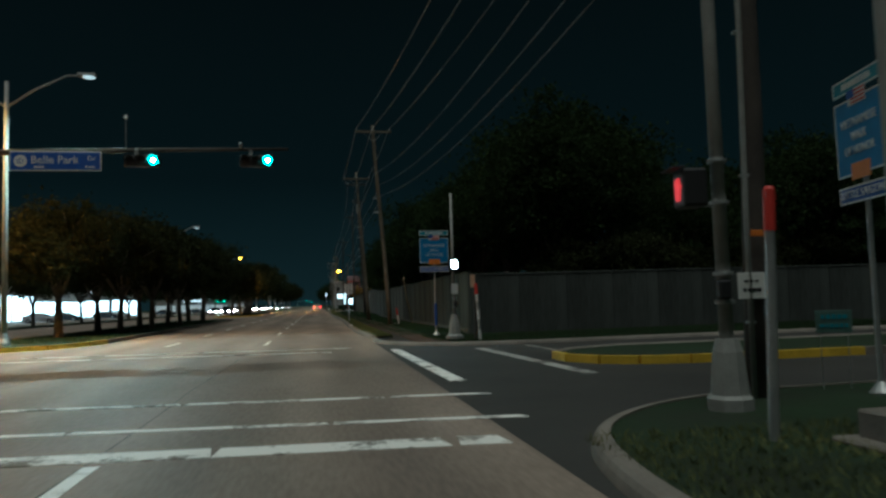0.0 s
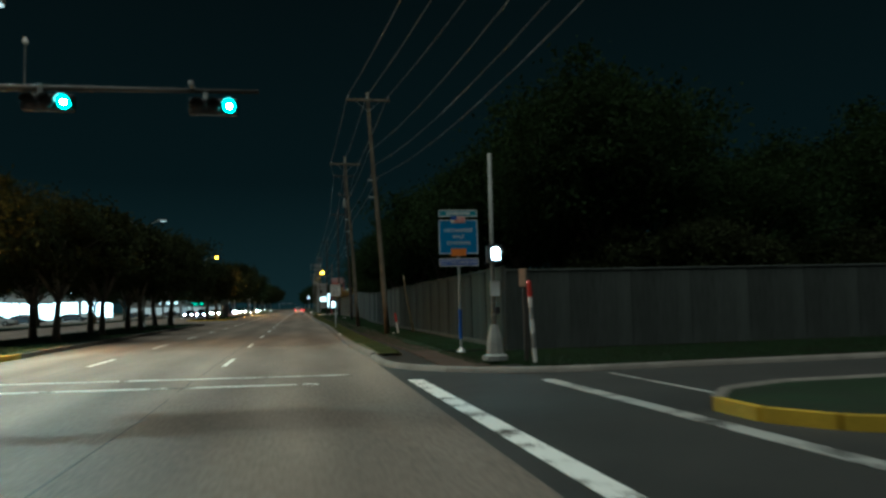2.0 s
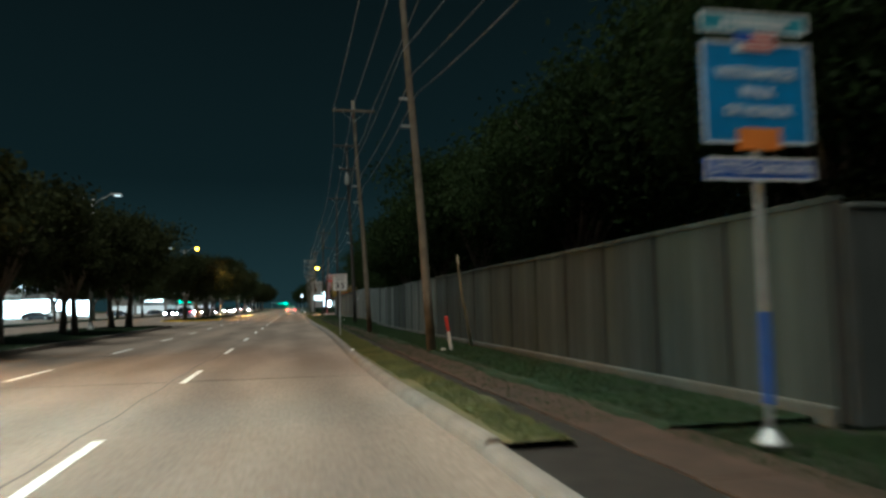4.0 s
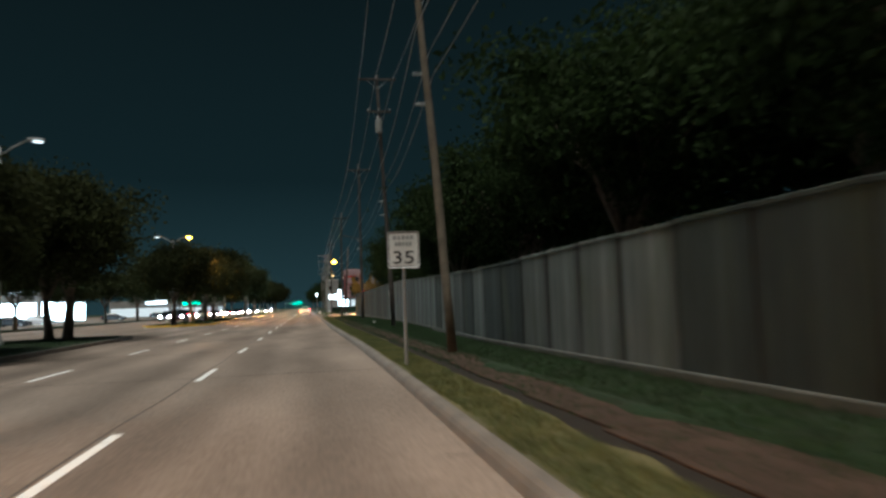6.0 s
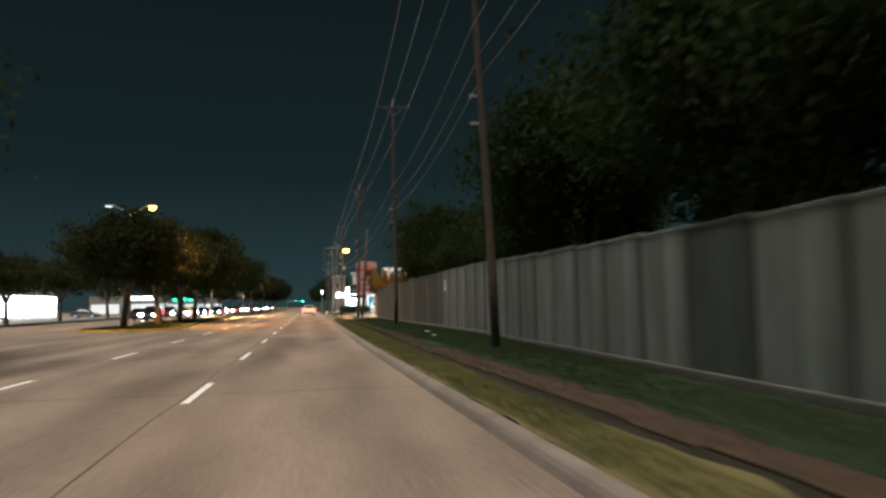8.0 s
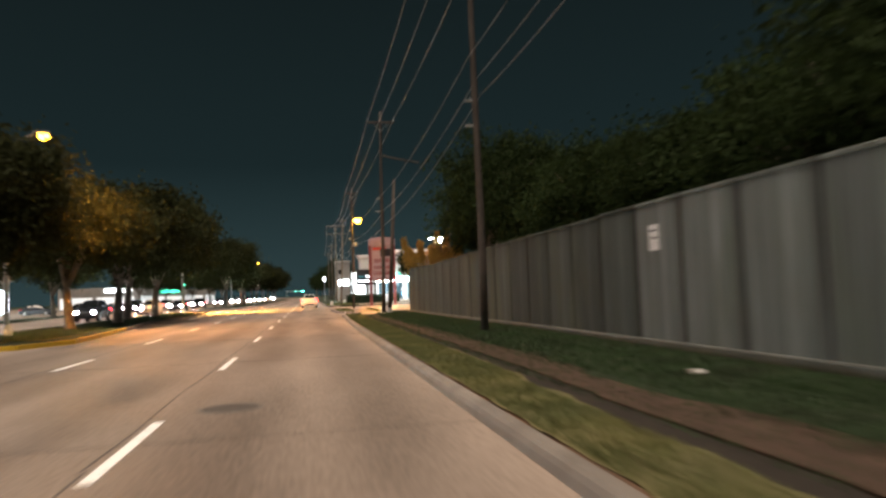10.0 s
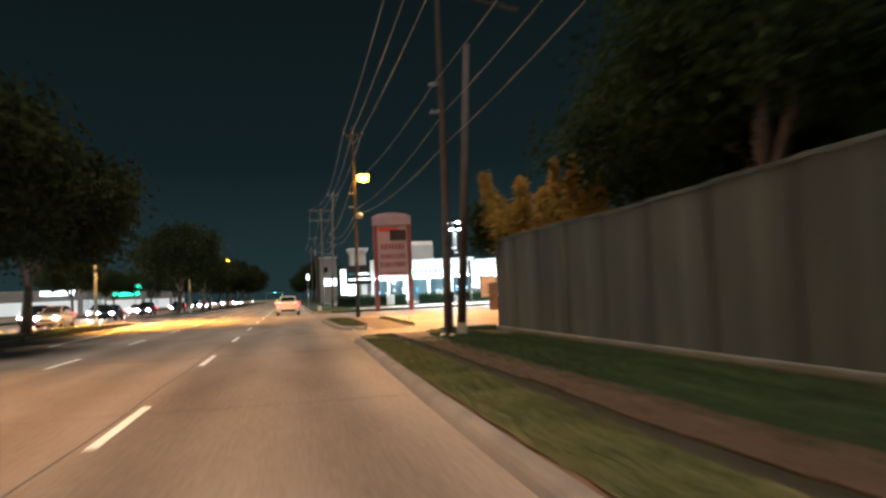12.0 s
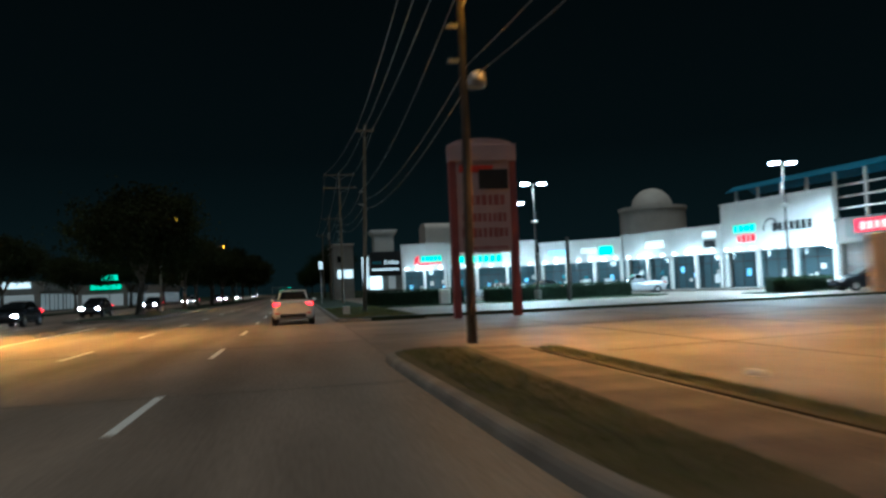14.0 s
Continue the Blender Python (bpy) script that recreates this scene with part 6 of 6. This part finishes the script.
def car(x, y, rz, paint, label, head="headoff", tail="taillit", tall=0.0, bed=False, name="car", group=""):
    """A car whose rear is at its origin, nose along +y: body, cabin, glazing, lamps, wheels, mirrors."""
    c = thing(name, x, y, 0.0, label, "car" if name == "car" else "pickup truck", rz, group)
    T = tall
    part("body", loft([(0.0, 0.74, 0.38, 0.62, 0.86, 0.66), (0.05, 0.83, 0.31, 0.66, 0.98 + T * 0.3, 0.72), (0.35, 0.88, 0.27, 0.76, 1.06 + T * 0.3, 0.76), (0.9, 0.89, 0.24, 0.8, 1.04 + T * 0.3, 0.8), (2.2, 0.89, 0.22, 0.78, 0.98 + T * 0.3, 0.82), (3.4, 0.89, 0.22, 0.76, 0.95 + T * 0.3, 0.8),
                       (4.1, 0.87, 0.25, 0.7, 0.82 + T * 0.35, 0.7), (4.45, 0.80, 0.3, 0.6, 0.72 + T * 0.35, 0.6), (4.58, 0.70, 0.36, 0.52, 0.62 + T * 0.3, 0.5)]), M[paint], c, smooth=False)
    if bed:
        cs = [(2.0, 0.78, 0.98, 1.3, 1.72, 0.62), (2.15, 0.78, 0.98, 1.34, 1.76, 0.64), (2.9, 0.78, 0.98, 1.3, 1.74, 0.62), (3.5, 0.8, 0.95, 1.05, 1.12, 0.7)]
    else:
        cs = [(0.42, 0.72, 0.98, 1.04, 1.06 + T * 0.3, 0.66), (1.15 - T * 0.5, 0.76, 0.98, 1.18 + T * 0.5, 1.44 + T, 0.55), (1.9, 0.77, 0.98, 1.2 + T * 0.5, 1.5 + T, 0.57), (2.5, 0.77, 0.97, 1.18 + T * 0.5, 1.45 + T, 0.56), (3.35, 0.78, 0.93, 0.97, 1.0 + T * 0.3, 0.68)]
    cab = part("cabin", loft(cs), M[paint], c, smooth=False)

    def pane(a, b, k0, k1, nm, inset=0.07):
        """Glass on the cabin face between stations a and b, slightly proud."""
        def pt(st, k):
            yy, w, zb, zs, zt, wt = st
            return Vector([(-w, yy, zs), (-wt, yy, zt), (wt, yy, zt), (w, yy, zs)][k])
        q = [pt(a, k0), pt(a, k1), pt(b, k1), pt(b, k0)]
        ctr = sum(q, Vector()) / 4
        nrm = (q[1] - q[0]).cross(q[3] - q[0]).normalized()
        if nrm.dot(ctr - Vector((0, 2, 0.9))) < 0:
            nrm = -nrm
        q = [ctr + (v - ctr) * (1 - inset * 1.6) + nrm * 0.034 for v in q]
        g = bmesh.new()
        f = g.faces.new([g.verts.new(v) for v in q])
        ex = bmesh.ops.extrude_face_region(g, geom=[f])
        bmesh.ops.translate(g, vec=-nrm * 0.05, verts=[e for e in ex["geom"] if isinstance(e, bmesh.types.BMVert)])
        part(nm, g, M["glass"], cab)

    pane(cs[0], cs[1], 1, 2, "rear_window")
    pane(cs[-2], cs[-1], 1, 2, "windscreen")
    for i in range(len(cs) - 1):
        pane(cs[i], cs[i + 1], 0, 1, "side_window", 0.1)
        pane(cs[i], cs[i + 1], 2, 3, "side_window", 0.1)
    zt = 0.9 + T * 0.2
    for s in (-1, 1):
        tl = bmesh.new()
        box((s * 0.66, 0.06, zt), (0.30, 0.14, 0.15), 0.03, tl)
        box((s * 0.80, 0.2, zt + 0.02), (0.1, 0.34, 0.13), 0.03, tl)
        part("tail_lamp", tl, M[tail], c)
        part("reverse_lamp", box((s * 0.55, -0.005, zt - 0.01), (0.12, 0.06, 0.08), 0.02), M["headoff"], c)
        part("fog_reflector", box((s * 0.66, 0.02, 0.52), (0.2, 0.08, 0.06), 0.015), M["red"], c)
        part("headlamp", box((s * 0.6, 4.42, 0.66 + T * 0.3), (0.34, 0.22, 0.20), 0.06), M[head], c)
        part("door_mirror", box((s * 0.96, 2.75, 1.06 + T * 0.35), (0.2, 0.12, 0.13), 0.04), M[paint], c)
        for yy in (0.85, 3.6):
            part("wheel_arch", tube([(s * 0.70, yy, 0.33), (s * 0.893, yy, 0.33)], [0.36, 0.36], 20), M["dark"], c)
            wheel(c, s * 0.80, yy)
    part("boot_trim", box((0, -0.015, 1.0 + T * 0.2), (0.9, 0.05, 0.04), 0.01), M["rim"], c)
    part("number_plate", box((0, -0.012, 0.83), (0.31, 0.02, 0.155), 0.006), M["signwhite"], c)
    lowr = bmesh.new()
    box((0, 0.05, 0.42), (1.1, 0.16, 0.16), 0.03, lowr)
    part("lower_bumper", lowr, M["dark"], c, "dark lower bumper insert")
    part("exhaust", tube([(-0.48, -0.02, 0.3), (-0.48, 0.4, 0.3)], 0.04, 8), M["rim"], c)
    part("grille", box((0, 4.56, 0.52), (0.8, 0.06, 0.16), 0.02), M["dark"], c)
    if bed:
        part("cargo_bed", box((0, 0.95, 1.05), (1.62, 1.8, 0.16), 0.03), M[paint], c)
        part("bed_liner", box((0, 0.95, 1.1), (1.4, 1.6, 0.1), 0.02), M["dark"], c)
    return c


car(0.07, 167.5, 0, "carwhite", "white saloon car with lit red tail lamps in the lane")
ON = "oncoming car with glaring headlamps in the far carriageway"
for x, y, p, t in ((-17.1, 149, "cardark", 0.2), (-20.4, 158, "cardark", 0.0), (-17.0, 171, "carsilver", 0.1), (-20.4, 178, "cardark", 0.2), (-17.0, 188, "cardark", 0.0), (-20.6, 199, "carsilver", 0.15), (-17.1, 207, "cardark", 0.2), (-20.5, 219, "carwhite", 0.0), (-17.0, 232, "cardark", 0.1), (-17.2, 268, "carsilver", 0.1), (-20.5, 285, "cardark", 0.1), (-17.0, 318, "carsilver", 0.0), (-20.5, 336, "cardark", 0.2), (-17.0, 372, "cardark", 0.1), (-20.4, 405, "carsilver", 0.1), (-17.2, 450, "cardark", 0.0)):
    car(x, y, 180, p, ON, head="headlit", tall=t, group="oncoming cars")
for x, y, s, c in ((-17.1, 144.3, 900, (1, 0.96, 0.9)), (-20.5, 194.0, 1500, (1, 0.96, 0.9))):
    d = bpy.data.lights.new("headlamp_beam", "SPOT")
    d.energy, d.color, d.spot_size, d.spot_blend, d.shadow_soft_size = s, c, radians(44), 0.8, 0.15
    new("headlamp_beam", d).matrix_basis = look((x, y, 0.75), (x, y - 25, 0.0))
car(15.6, 143.2, -130, "cardark", "dark car standing before the rusty trailer in the car park", tail="red", tall=0.05)
PK = "parked car in the shopping centre car park"
for x, y, r, p, t, b in ((34.3, 199.6, 78, "carsilver", 0.15, True), (22.6, 208.0, 75, "carsilver", 0.0, False), (26.5, 206.0, 80, "cardark", 0.1, False), (39.0, 176.6, 80, "cardark", 0.0, False), (38.2, 172.0, 80, "cardark", 0.35, False)):
    car(x, y, r, p, PK if not b else "silver pickup truck parked before the shops", tail="red", tall=t, bed=b, name="pickup" if b else "car", group="" if b else "parked cars")
for x, y, p in ((-40.5, 112, "carsilver"), (-41, 124, "cardark"), (-42, 150, "cardark"), (-42, 160, "carwhite"), (-40, 196, "cardark"), (-38.0, 232, "cardark")):
    car(x, y, -90, p, "parked car in front of the shops across the road", tail="red", group="parked cars across the road")

# ---- rusty trailer with plywood boards ----
tr = thing("dump_trailer", 10.75, 147.2, 0.0, "rusty high-sided trailer with plywood boards on its end", "trailer", -40)
tr.scale = (0.82, 0.82, 0.82)
for sy in (-1.05, 1.05):
    part("bed_side", box((4.85, sy, 1.78), (3.3, 0.06, 1.0), 0.015), M["rust"], tr)
    part("top_rail", box((4.85, sy, 2.30), (3.34, 0.1, 0.07), 0.015), M["rust"], tr)
    part("bottom_rail", box((4.85, sy, 1.25), (3.34, 0.1, 0.1), 0.015), M["dark"], tr)
part("bed_end", box((6.5, 0, 1.78), (0.06, 2.06, 1.0), 0.015), M["rust"], tr)
part("bed_floor", box((3.9, 0, 1.2), (5.2, 2.0, 0.1), 0.02), M["rust"], tr)
for k in range(5):
    part("rib", box((3.4 + 0.75 * k, -1.10, 1.78), (0.07, 0.05, 0.94), 0.01), M["rust"], tr)
for sy in (-0.45, 0.45):
    part("chassis_beam", box((3.9, sy, 1.0), (5.2, 0.12, 0.3), 0.02), M["dark"], tr)
part("underbody", box((3.9, 0.1, 0.92), (4.8, 1.3, 0.5), 0.03), M["dark"], tr)
part("body_box", box((1.45, 0.05, 1.15), (1.55, 1.9, 1.6), 0.03), M["rust"], tr)
part("door_panel", box((0.92, -0.98, 1.22), (0.72, 0.06, 1.72), 0.015), M["rust"], tr, "rusty door panel")
for cx, w, h, cz, dy in ((0.58, 1.2, 1.28, 1.82, -0.92), (2.2, 2.0, 1.44, 1.93, -1.16)):
    b = part("plywood_board", box((cx, dy, cz), (w, 0.05, h), 0.012), M["plywood"], tr)
    rows = 4 if w > 1.5 else 3
    for j in range(rows):
        part("slot", box((cx + 0.1, dy - 0.028, cz - 0.36 + 0.24 * j), (w * 0.46, 0.012, 0.085), 0.004), M["rust"], b)
    for sx in (-1, 1):
        for sz in (-1, 1):
            part("bolt", box((cx + sx * (w / 2 - 0.12), dy - 0.03, cz + sz * (h / 2 - 0.12)), (0.06, 0.02, 0.06), 0.008), M["galv"], b)
part("step", box((1.3, -0.95, 0.42), (1.2, 0.5, 0.16), 0.02), M["rust"], tr)
for x, r in ((2.5, 0.33), (3.65, 0.35), (4.5, 0.35)):
    for yy in (-0.88, 0.88):
        t = part("tyre", tube([(x, yy - 0.13, r), (x, yy - 0.1, r), (x, yy + 0.1, r), (x, yy + 0.13, r)], [r - 0.03, r, r, r - 0.03], 20), M["tyre"], tr)
        part("rim", tube([(x, yy - 0.135, r), (x, yy + 0.135, r)], 0.19, 14), M["paintedpole"], t)
for yy in (-0.88, 0.88):
    part("mudguard", box((4.08, yy, 0.86), (1.8, 0.34, 0.05), 0.02), M["dark"], tr)
for yy in (-0.5, 0.5):
    part("drawbar", tube([(6.4, yy, 0.95), (7.5, 0, 0.66)], 0.06, 8), M["dark"], tr)
part("jack_leg", tube([(7.2, 0.1, 0.95), (7.2, 0.1, 0.0)], 0.05, 8), M["dark"], tr)
